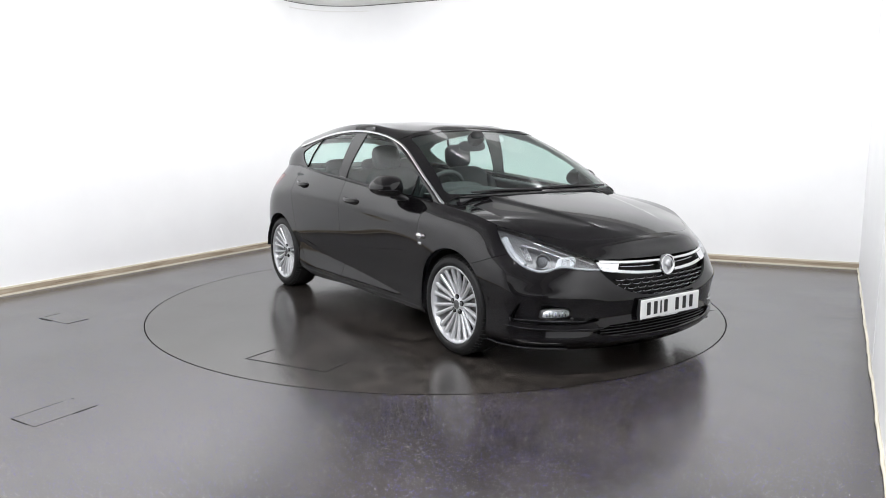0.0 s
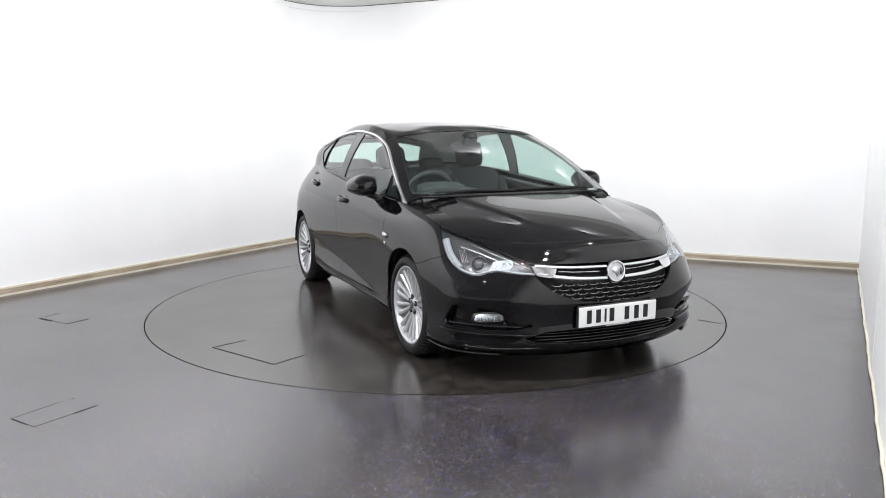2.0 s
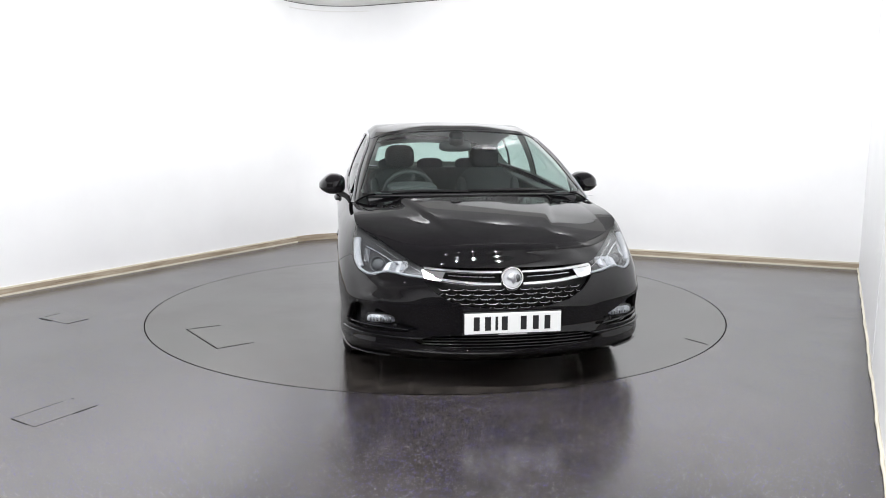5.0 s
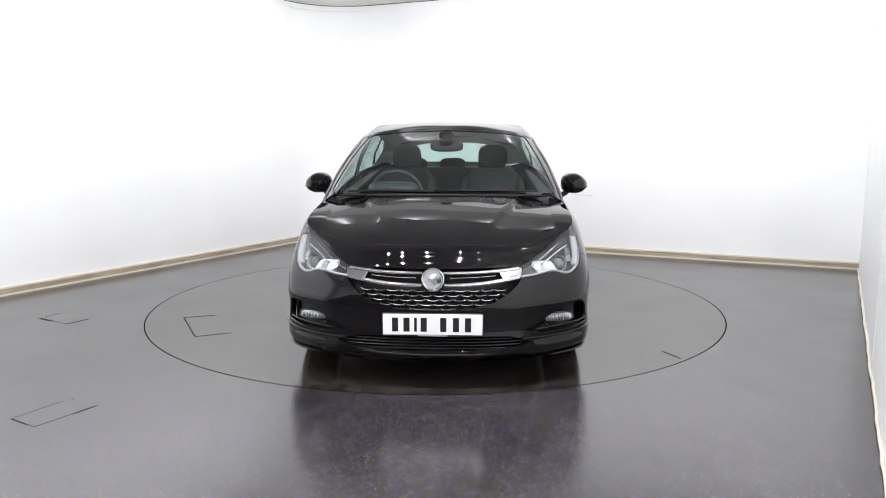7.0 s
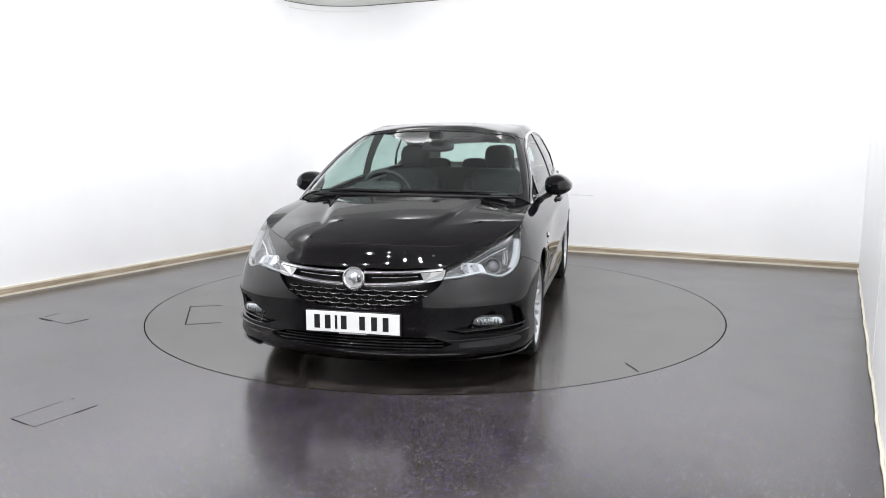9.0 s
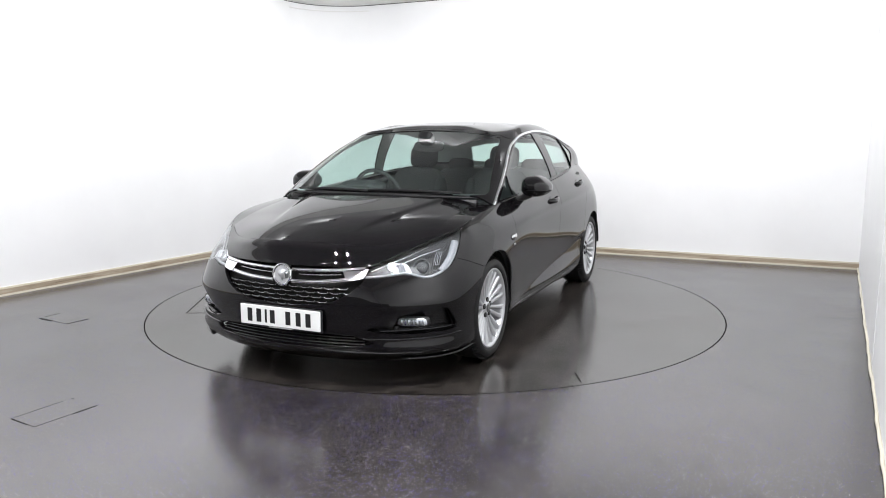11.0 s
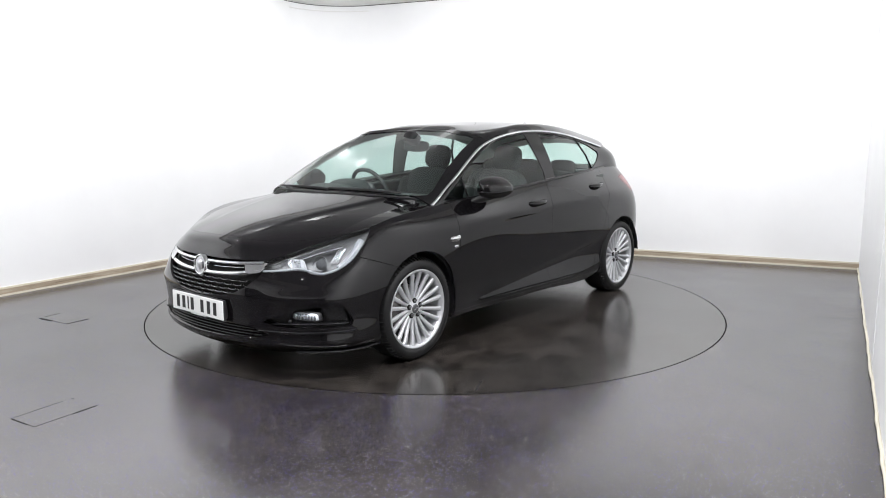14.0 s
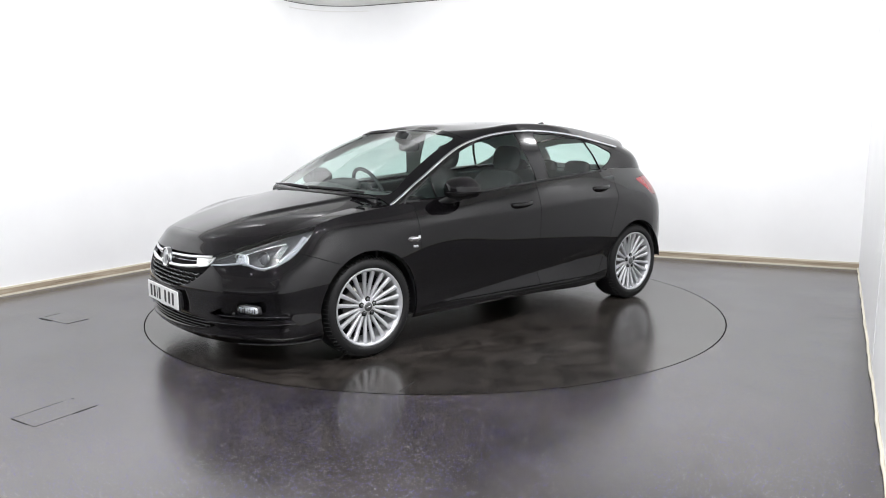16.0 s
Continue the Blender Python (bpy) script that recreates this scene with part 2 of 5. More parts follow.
def corner_path(n=14, off=0.0):
    """The plan of the rounded corner, off metres into the room."""
    nl = Vector((dl.y, -dl.x, 0))
    centre = C1 + nl * CORNER_R
    a0 = math.atan2((C1 - centre).y, (C1 - centre).x)
    a1 = math.atan2((C2 - centre).y, (C2 - centre).x)
    if a1 > a0:
        a1 -= 2 * math.pi
    return [centre + Vector((math.cos(a0 + (a1 - a0) * k / n), math.sin(a0 + (a1 - a0) * k / n), 0)) * (CORNER_R - off) for k in range(n + 1)]


def ribbon(path_in, path_out, z0, z1):
    bm = bmesh.new()
    rows = [[bm.verts.new((p.x, p.y, z)) for p, z in ((i, z0), (i, z1), (o, z1), (o, z0))] for i, o in zip(path_in, path_out)]
    for p, q in zip(rows, rows[1:]):
        for k in range(4):
            bm.faces.new((p[k], q[k], q[(k + 1) % 4], p[(k + 1) % 4]))
    bm.faces.new(rows[0])
    bm.faces.new(rows[-1][::-1])
    bmesh.ops.recalc_face_normals(bm, faces=bm.faces)
    return bm


tagged(part("wall_corner", ribbon(corner_path(40), corner_path(40, -0.15), 0, CEILING), M_WALL, smooth=False), "softly rounded white corner between two walls", "wall", kind="structure")

# scuffed skirting boards, two-stepped
inset = lambda a, b, s: (b - a).normalized().cross(Vector((0, 0, 1))) * s
for nm, a, b in (("baseboard_left", P_FL, C1), ("baseboard_back", C2, P_BR)):
    n = inset(a, b, 1.0)
    low = part(nm, ribbon([a + n * 0.022, b + n * 0.022], [a, b], 0.0, 0.06), M_BOARD, smooth=False)
    tagged(low, "scuffed cream and brown wooden skirting board", "skirting", kind="structure")
    part("bead", ribbon([a + n * 0.030, b + n * 0.030], [a + n * 0.0222, b + n * 0.0222], 0.0, 0.016), M_TRIM, low, smooth=False)
    part("cap", ribbon([a + n * 0.014, b + n * 0.014], [a, b], 0.0602, 0.074), M_TRIM, low, smooth=False)
tagged(part("baseboard_corner", ribbon(corner_path(off=0.022), corner_path(off=0.0), 0, 0.072), M_BOARD, smooth=False), "scuffed skirting round the rounded corner", "skirting", kind="structure")
rnd = random.Random(5)
dr = P_RE - P_BR
nr = inset(P_BR, P_FR, 1.0)
trim_pts = []
for k in range(70):
    s = k / 69
    trim_pts.append(P_BR + dr * s + nr * (0.007 + rnd.uniform(-0.003, 0.004)) + Vector((0, 0, 0.014 + rnd.uniform(-0.003, 0.003))))
tagged(part("trim", tube(trim_pts, 0.009, 8), M_TRIM), "uneven cream sealing strip along the foot of the boarded wall", "trim", kind="structure")
for s in (0.42,):
    c = P_BR + dr * s
    d = dr.normalized()
    tagged(part("trim", ribbon([c + nr * 0.005 - d * 0.012, c + nr * 0.005 + d * 0.012], [c + nr * 0.0005 - d * 0.012, c + nr * 0.0005 + d * 0.012], 0.04, CEILING - 0.02), M_WALL, smooth=False),
           "narrow white cover strip over a wall joint", "trim", kind="structure")


def ground():
    """One floor sheet with the round opening of the turntable."""
    bm = bmesh.new()
    n = 128
    inner = [bm.verts.new(((DISC_R + 0.009) * math.cos(2 * math.pi * k / n), (DISC_R + 0.009) * math.sin(2 * math.pi * k / n), 0)) for k in range(n)]
    low = [bm.verts.new((v.co.x, v.co.y, -0.05)) for v in inner]
    outer = [bm.verts.new((14 * math.cos(2 * math.pi * k / n), 14 * math.sin(2 * math.pi * k / n), 0)) for k in range(n)]
    for k in range(n):
        j = (k + 1) % n
        bm.faces.new((inner[k], outer[k], outer[j], inner[j]))
        bm.faces.new((low[k], inner[k], inner[j], low[j]))
    return bm


tagged(part("floor", ground(), M_FLOOR, smooth=False), "glossy dark grey vinyl floor with fine glitter specks", "floor", kind="structure")
pit = lathe([(0.0, -0.06), (DISC_R + 0.2, -0.06)], 64, "Z")
tagged(part("floor_pit", pit, M_GAP, smooth=False), "black pit below the turntable gap", "floor", kind="structure")

bm = bmesh.new()
bm.faces.new([bm.verts.new(p + Vector((0, 0, CEILING))) for p in (P_FL, P_BL, P_BR, P_FR)])
up = bmesh.ops.extrude_face_region(bm, geom=bm.faces[:])
bmesh.ops.translate(bm, vec=(0, 0, 0.1), verts=[g for g in up["geom"] if isinstance(g, bmesh.types.BMVert)])
bmesh.ops.recalc_face_normals(bm, faces=bm.faces)
tagged(part("ceiling", bm, M_CEIL, smooth=False), "pale ceiling round the added grey field", "ceiling", kind="structure")
tagged(part("ceiling_trim", ribbon([C1 + inset(P_FL, P_BL, 0.02)] + corner_path(off=0.02) + [C2 + inset(P_BL, P_BR, 0.02)], [C1] + corner_path() + [C2], CEILING - 0.075, CEILING - 0.068), M_CEIL, smooth=False),
       "thin pale bead below the ceiling", "trim", kind="structure")
tagged(part("ceiling_joint", ribbon([along(P_FL, C1, 0.3) + inset(P_FL, P_BL, 0.006)] + corner_path(off=0.006) + [along(C2, P_BR, 0.8) + inset(P_BL, P_BR, 0.006)], [along(P_FL, C1, 0.3)] + corner_path() + [along(C2, P_BR, 0.8)], CEILING - 0.006, CEILING - 0.001), M_GAP, smooth=False),
       "dark shadow joint between wall and ceiling", "trim", kind="structure")
# unseen grey field, added so bonnet and windscreen reflect a dim ceiling
bm = bmesh.new()
FIELD = [P_FL + dl * 0.4, P_BL - dl * 1.3, P_BL + db * 1.3, P_BR - db * 0.4, P_FR]      # a chamfered field clear of the walls
mid = sum(FIELD, Vector()) / len(FIELD)
vs = [bm.verts.new(mid + (p - mid) * 0.86 + Vector((0, 0, CEILING - 0.04))) for p in FIELD]
bm.faces.new(vs)
up = bmesh.ops.extrude_face_region(bm, geom=bm.faces[:])
bmesh.ops.translate(bm, vec=(0, 0, 0.03), verts=[g for g in up["geom"] if isinstance(g, bmesh.types.BMVert)])
bmesh.ops.recalc_face_normals(bm, faces=bm.faces)
tagged(part("ceiling_dim_field", bm, M_DARKCEIL, smooth=False), "grey field added below the ceiling to dim its reflection in the car", "ceiling", kind="structure")

# ceiling spots: a front row that points down, and two rows added to brighten the white walls
nl, nb = Vector((-dl.y, dl.x, 0)), Vector((-db.y, db.x, 0))       # out through the left and back walls
WASH = 40.0
LAMP_WATTS, WASH_WATTS = 28.5, 21.5
LAMP_SPOTS = [(x, -3.3 + 0.12 * x, None) for x in (-2.1, -1.5, -0.9, -0.3, 0.3, 0.9)]
LAMP_SPOTS += [(*(P_FL + dl * d - nl * 1.25).xy, nl) for d in (2.2, 3.5, 4.8, 6.1, 7.4, 8.7)]
LAMP_SPOTS += [(*(P_BL + db * d - nb * 1.9).xy, nb) for d in (2.0, 3.2, 4.4, 5.6)]
# three more unseen spots, added to fill the right side and camera end
LAMP_SPOTS += [(2.0, -1.2, None), (-3.2, -4.6, None), (-1.6, -5.0, None)]


def downlight(x, y, towards, proto=[]):
    aim = Vector((0, 0, -1)) if towards is None else towards * math.sin(radians(WASH)) - Vector((0, 0, math.cos(radians(WASH))))
    m = Matrix.Translation((x, y, CEILING - 0.11)) @ aim.to_track_quat("-Z", "Y").to_matrix().to_4x4()
    if not proto:
        body = tagged(part("downlight", lathe([(0.0, 0.070), (0.02, 0.070), (0.03, 0.034), (0.07, 0.034), (0.085, 0.02), (0.085, 0.0), (0.074, -0.004), (0.070, 0.008), (0.0, 0.012)], 24, "Z"), M_SATIN),
                      "small round ceiling spotlight, switched on", "spotlight", "ceiling spotlights")
        proto.append(body)
        body.matrix_basis = m
    else:
        copy_thing(proto[0], m)
    data = bpy.data.lights.new("spot_lamp", "AREA")
    data.shape, data.size, data.energy, data.color = "DISK", 0.03, LAMP_WATTS if towards is None else WASH_WATTS, (0.985, 0.985, 1.0)
    lamp = new("spot_lamp", data)
    lamp.matrix_basis = m @ Matrix.Translation((0, 0, -0.006))


for x, y, towards in LAMP_SPOTS:
    downlight(x, y, towards)


# ---- the turntable ----
YAW_A, YAW_B, YAW_C, YAW_D = -34.685, 5.3853, -0.00278, -0.000503


def car_yaw(t):
    """Degrees by which the car's nose is turned from the camera's side, over time."""
    return YAW_A + YAW_B * t + YAW_C * (t - 8) ** 2 + YAW_D * (t - 8) ** 3


turntable = tagged(part("turntable", lathe([(0.0, -0.05), (DISC_R - 0.04, -0.05), (DISC_R, 0.0), (0.0, 0.0)], 160, "Z"), M_DISC, smooth=False), "round dark grey vinyl turntable set flush in the floor", "turntable")


def crack(points, width, parent, z=0.0012, mat=M_GAP, name="crack"):
    """A thin dark gap along points on the floor."""
    bm = bmesh.new()
    P = [Vector((*p, z)) for p in points]
    rows = []
    for i, p in enumerate(P):
        d = (P[min(i + 1, len(P) - 1)] - P[max(i - 1, 0)]).normalized()
        n = Vector((-d.y, d.x, 0)) * width * (0.5 if 0 < i < len(P) - 1 else 0.15)
        rows.append([bm.verts.new(p + n), bm.verts.new(p - n), bm.verts.new(p - n - Vector((0, 0, z))), bm.verts.new(p + n - Vector((0, 0, z)))])
    for a, b in zip(rows, rows[1:]):
        for k in range(4):
            bm.faces.new((a[k], b[k], b[(k + 1) % 4], a[(k + 1) % 4]))
    bmesh.ops.recalc_face_normals(bm, faces=bm.faces)
    return part(name, bm, mat, parent, smooth=False)


def dense(points, n=8):
    P = [Vector(p) for p in points]
    return [tuple(a + (b - a) * k / n) for a, b in zip(P, P[1:]) for k in range(n)] + [tuple(P[-1])]


def hatch(corners, gaps, name, label):
    """A lifted floor hatch: its panel a little proud, its joint open along some sides."""
    c = [Vector(p) for p in corners]
    m = sum(c, Vector((0, 0))) / 4
    outline = [tuple(m + (p - m) * 0.985) for p in c]
    ob = tagged(part(name, prism(outline, 0.0015, lambda a, b, h: Vector((a, b, h)), bevel=0.001), M_FLOOR, smooth=False), label, "hatch", kind="structure")
    for i, s0, s1, w in gaps:
        a, b = c[i], c[(i + 1) % 4]
        crack(dense([a + (b - a) * s0, a + (b - a) * s1]), w, ob, z=0.0021)
    return ob


hatch([(-2.065, -2.574), (-1.899, -2.681), (-1.727, -2.394), (-1.908, -2.294)], [(0, 0.0, 0.7, 0.002), (1, 0.6, 1.0, 0.005), (2, 0.92, 1.0, 0.006), (3, 0.15, 1.0, 0.003)], "floor_hatch", "speckled vinyl floor hatch with lifting dark edges")
hatch([(-2.985, -0.562), (-2.698, -0.734), (-2.603, -0.583), (-2.904, -0.401)], [(0, 0.0, 0.5, 0.016), (1, 0.0, 1.0, 0.008), (3, 0.0, 0.9, 0.007)], "floor_hatch", "speckled vinyl floor hatch with one edge standing open")
# hatch and torn notch on the turntable, in its own space (x along the car)
crack(dense([(0.56, -1.65), (0.65, -1.875), (1.175, -1.59), (1.06, -1.37)], 6), 0.009, turntable)
crack(dense([(1.545, 1.590), (1.385, 1.515)], 6), 0.010, turntable)


# ---- the car: smooth surfaces through named curves (x forward, y to its left, metres) ----
def natural(t, pts, q):
    """A smooth (C2) curve through pts at parameters t, read at q. pts: (n, ...)."""
    t, pts, q = np.asarray(t, float), np.asarray(pts, float), np.asarray(q, float)
    n, h = len(t), np.diff(t)
    A = np.zeros((n, n))
    A[0, 0] = A[-1, -1] = 1
    flat = pts.reshape(n, -1)
    rhs = np.zeros_like(flat)
    for i in range(1, n - 1):
        A[i, i - 1], A[i, i], A[i, i + 1] = h[i - 1], 2 * (h[i - 1] + h[i]), h[i]
        rhs[i] = 6 * ((flat[i + 1] - flat[i]) / h[i] - (flat[i] - flat[i - 1]) / h[i - 1])
    M = np.linalg.solve(A, rhs)
    k = np.clip(np.searchsorted(t, q, side="right") - 1, 0, n - 2)
    a, b = (t[k + 1] - q)[:, None], (q - t[k])[:, None]
    hk = h[k][:, None]
    out = (M[k] * a ** 3 + M[k + 1] * b ** 3) / (6 * hk) + (flat[k] / hk - M[k] * hk / 6) * a + (flat[k + 1] / hk - M[k + 1] * hk / 6) * b
    return out.reshape((len(q),) + pts.shape[1:])


def chord(grid, axis):
    """Shared parameters from the mean spacing of a control grid."""
    d = np.linalg.norm(np.diff(grid, axis=axis), axis=2).mean(axis=1 - axis)
    return np.concatenate([[0], np.cumsum(np.maximum(d, 0.02))])


def surface(grid, step_u, step_v, pad_u=(0, 0), pad_v=(0, 0)):
    """Sample a control grid [rows][stations] densely. pad: ghost rows or stations at its ends that steer the slope alone.
    Returns points [nv][nu]."""
    g = np.asarray(grid, float)
    tu, tv = chord(g, 1), chord(g, 0)
    u0, u1 = tu[pad_u[0]], tu[-1 - pad_u[1]]
    v0, v1 = tv[pad_v[0]], tv[-1 - pad_v[1]]
    nu, nv = max(2, round((u1 - u0) / step_u)), max(2, round((v1 - v0) / step_v))
    a = natural(tv, g, np.linspace(v0, v1, nv + 1))
    b = natural(tu, np.swapaxes(a, 0, 1), np.linspace(u0, u1, nu + 1))
    return np.swapaxes(b, 0, 1)


MIRROR = np.array([1, -1, 1])


def ghosted(rows):
    """Mirror two stations over the centre line at both ends, so that the surface crosses it level."""
    g = np.asarray(rows, float)
    return np.concatenate([g[:, 2:0:-1] * MIRROR, g, g[:, -2:-4:-1] * MIRROR], axis=1)


# lower body, from the nose's centre round the side to the tail's centre
LIP_LOW = [(2.2, 0, 0.155), (2.17, 0.3, 0.155), (2.09, 0.55, 0.158), (1.98, 0.725, 0.163), (1.85, 0.825, 0.17), (1.62, 0.868, 0.185), (1.33, 0.865, 0.19), (0.95, 0.85, 0.195), (0.35, 0.842, 0.195), (-0.25, 0.842, 0.195), (-0.9, 0.835, 0.195), (-1.33, 0.838, 0.27), (-1.7, 0.784, 0.28), (-1.85, 0.665, 0.31), (-1.97, 0.42, 0.31), (-2.01, 0, 0.31)]
LIP_TOP = [(2.27, 0, 0.208), (2.24, 0.3, 0.208), (2.155, 0.55, 0.208), (2.025, 0.75, 0.21), (1.87, 0.857, 0.212), (1.62, 0.895, 0.225), (1.33, 0.888, 0.225), (0.95, 0.87, 0.235), (0.35, 0.862, 0.235), (-0.25, 0.862, 0.235), (-0.9, 0.856, 0.235), (-1.33, 0.863, 0.31), (-1.7, 0.804, 0.32), (-1.87, 0.685, 0.345), (-2.0, 0.43, 0.345), (-2.04, 0, 0.345)]
BUMPER_LOW = [(2.272, 0, 0.33), (2.247, 0.3, 0.33), (2.165, 0.55, 0.333), (2.03, 0.745, 0.338), (1.88, 0.85, 0.343), (1.62, 0.897, 0.35), (1.33, 0.895, 0.35), (0.95, 0.872, 0.35), (0.35, 0.85, 0.345), (-0.25, 0.848, 0.345), (-0.9, 0.858, 0.35), (-1.33, 0.87, 0.37), (-1.7, 0.814, 0.39), (-1.89, 0.69, 0.4), (-2.02, 0.43, 0.41), (-2.06, 0, 0.41)]
BUMPER_MID = [(2.282, 0, 0.45), (2.257, 0.3, 0.45), (2.172, 0.55, 0.453), (2.035, 0.745, 0.458), (1.88, 0.855, 0.463), (1.62, 0.903, 0.47), (1.33, 0.905, 0.47), (0.95, 0.882, 0.47), (0.35, 0.86, 0.46), (-0.25, 0.862, 0.47), (-0.9, 0.878, 0.49), (-1.33, 0.883, 0.5), (-1.7, 0.826, 0.51), (-1.89, 0.7, 0.52), (-2.02, 0.44, 0.53), (-2.06, 0, 0.53)]
GRILLE_MID = [(2.265, 0, 0.575), (2.237, 0.3, 0.575), (2.142, 0.55, 0.578), (1.998, 0.735, 0.588), (1.85, 0.842, 0.6), (1.62, 0.895, 0.61), (1.33, 0.908, 0.62), (0.95, 0.896, 0.62), (0.35, 0.88, 0.61), (-0.25, 0.884, 0.62), (-0.9, 0.892, 0.64), (-1.33, 0.886, 0.65), (-1.7, 0.829, 0.66), (-1.87, 0.705, 0.67), (-1.99, 0.45, 0.68), (-2.03, 0, 0.68)]
NOSE = [(2.233, 0, 0.675), (2.2, 0.3, 0.673), (2.092, 0.53, 0.675), (1.945, 0.705, 0.687), (1.8, 0.813, 0.7), (1.6, 0.868, 0.715), (1.33, 0.891, 0.73), (0.95, 0.898, 0.735), (0.35, 0.889, 0.735), (-0.25, 0.89, 0.745), (-0.9, 0.887, 0.77), (-1.33, 0.873, 0.79), (-1.7, 0.809, 0.8), (-1.85, 0.695, 0.81), (-1.96, 0.45, 0.82), (-1.995, 0, 0.82)]
SHOULDER = [(2.192, 0, 0.732), (2.163, 0.295, 0.728), (2.05, 0.52, 0.72), (1.897, 0.687, 0.737), (1.75, 0.793, 0.772), (1.57, 0.84, 0.802), (1.33, 0.862, 0.822), (0.95, 0.878, 0.83), (0.35, 0.884, 0.85), (-0.25, 0.885, 0.87), (-0.9, 0.872, 0.895), (-1.33, 0.84, 0.91), (-1.67, 0.764, 0.92), (-1.8, 0.665, 0.93), (-1.91, 0.44, 0.94), (-1.94, 0, 0.94)]
BELT = [(2.135, 0, 0.784), (2.108, 0.29, 0.777), (1.99, 0.505, 0.772), (1.84, 0.657, 0.798), (1.69, 0.772, 0.834), (1.53, 0.8, 0.874), (1.33, 0.802, 0.902), (1.02, 0.806, 0.932), (0.35, 0.822, 0.972), (-0.25, 0.812, 1.018), (-0.9, 0.768, 1.068), (-1.3, 0.708, 1.095), (-1.62, 0.655, 1.08), (-1.765, 0.565, 1.055), (-1.88, 0.36, 1.045), (-1.9, 0, 1.045)]
# the bonnet, from its front edge to the windscreen's foot, centre to side
HOOD_1 = [(1.86, 0, 0.873), (1.84, 0.28, 0.871), (1.76, 0.475, 0.872), (1.65, 0.64, 0.877), (1.53, 0.8, 0.874)]
HOOD_2 = [(1.55, 0, 0.933), (1.53, 0.265, 0.931), (1.48, 0.45, 0.927), (1.41, 0.63, 0.921), (1.33, 0.802, 0.902)]
HOOD_3 = [(1.24, 0, 0.985), (1.23, 0.25, 0.983), (1.205, 0.44, 0.978), (1.14, 0.66, 0.966), (1.02, 0.806, 0.932)]
# the glasshouse: its foot and its top line, from the windscreen's centre round to the rear window's centre
GLASS_FOOT = [(1.245, 0, 0.984), (1.23, 0.36, 0.982), (1.15, 0.735, 0.966), (1.1, 0.8, 0.924), (0.5, 0.816, 0.962), (-0.2, 0.806, 1.016), (-0.85, 0.771, 1.065), (-1.25, 0.716, 1.094), (-1.66, 0.64, 1.076), (-1.86, 0.4, 1.047), (-1.9, 0, 1.045)]
GLASS_TOP = [(0.3, 0, 1.412), (0.325, 0.3, 1.402), (0.392, 0.56, 1.368), (0.3, 0.644, 1.337), (-0.02, 0.642, 1.386), (-0.3, 0.64, 1.397), (-0.75, 0.64, 1.366), (-1.2, 0.634, 1.298), (-1.47, 0.6, 1.262), (-1.6, 0.36, 1.318), (-1.63, 0, 1.335)]
BULGE = [(0.03, 0, 0.03), (0.03, 0, 0.03), (0.015, 0.008, 0.022), (0.01, 0.006, 0.024), (0, 0.01, 0.01), (0, 0.018, 0), (0, 0.02, 0), (0, 0.016, 0), (-0.02, 0.01, 0.02), (-0.02, 0, 0.02), (-0.02, 0, 0.02)]


def lower_body():
    rows = np.array([LIP_LOW, LIP_TOP, BUMPER_LOW, BUMPER_MID, GRILLE_MID, NOSE, SHOULDER, BELT], float)
    over = np.array(BELT, float).copy()                      # a ghost row beyond the belt, on the bonnet and the glass
    over[:5] = np.array(HOOD_1)
    over[5:8] = (1.47, .715, .894), (1.31, .715, .923), (1.05, .725, .955)
    over[8:] = over[8:] + np.array([0, -.05, .09])
    g = ghosted(np.concatenate([rows, over[None]]))
    s = surface(g, 0.020, 0.016, (2, 2), (0, 1))
    # sculpted flank: a crease that sweeps up to the rear wheel, tucked in below and easing out again to the sill
    x, y, z = s[..., 0], s[..., 1], s[..., 2]
    on_doors = np.clip((0.98 - x) / 0.35, 0, 1) * np.clip((x + 1.10) / 0.20, 0, 1)
    on_doors = on_doors * on_doors * (3 - 2 * on_doors)
    line = 0.335 + 0.20 * np.clip((0.95 - x) / 1.95, 0, 1) ** 1.7
    under = line - z
    tuck = np.clip(under / 0.055, 0, 1)
    tuck = tuck * tuck * (3 - 2 * tuck) * (1 - np.clip((under - 0.055) / 0.19, 0, 1)) ** 1.5
    s[..., 1] -= on_doors * (y > .5) * 0.019 * tuck
    # air-curtain scoop under the fog lamps, above a standing lip
    a = y - x
    ease = lambda q: np.clip(q, 0, 1) ** 2 * (3 - 2 * np.clip(q, 0, 1))
    scoop = ease((a + 1.80) / 0.30) * ease((-0.90 - a) / 0.30) * (x > 1.5)
    dip = scoop * 0.012 * np.exp(-((z - 0.278) / 0.028) ** 2)
    brow = scoop * 0.010 * np.exp(-((z - 0.475) / 0.035) ** 2)
    s[..., 0] += (brow - dip) * 0.8
    s[..., 1] += (brow - dip) * 0.6
    upper = 0.835 - 0.04 * x
    s[..., 1] += np.clip((1.2 - x) / 0.5, 0, 1) * np.clip((x + 1.7) / 0.5, 0, 1) * (y > .5) * 0.007 * np.exp(-((z - upper) / 0.03) ** 2)
    return s


def bonnet_terms(x, y):
    """Smooth even terms for the height of the bonnet over the plan."""
    u, v = (x - 1.6) / 0.55, (y / 0.8) ** 2
    return np.stack([u ** i * v ** j for i in range(4) for j in range(3) if i + 2 * j < 7], axis=-1)


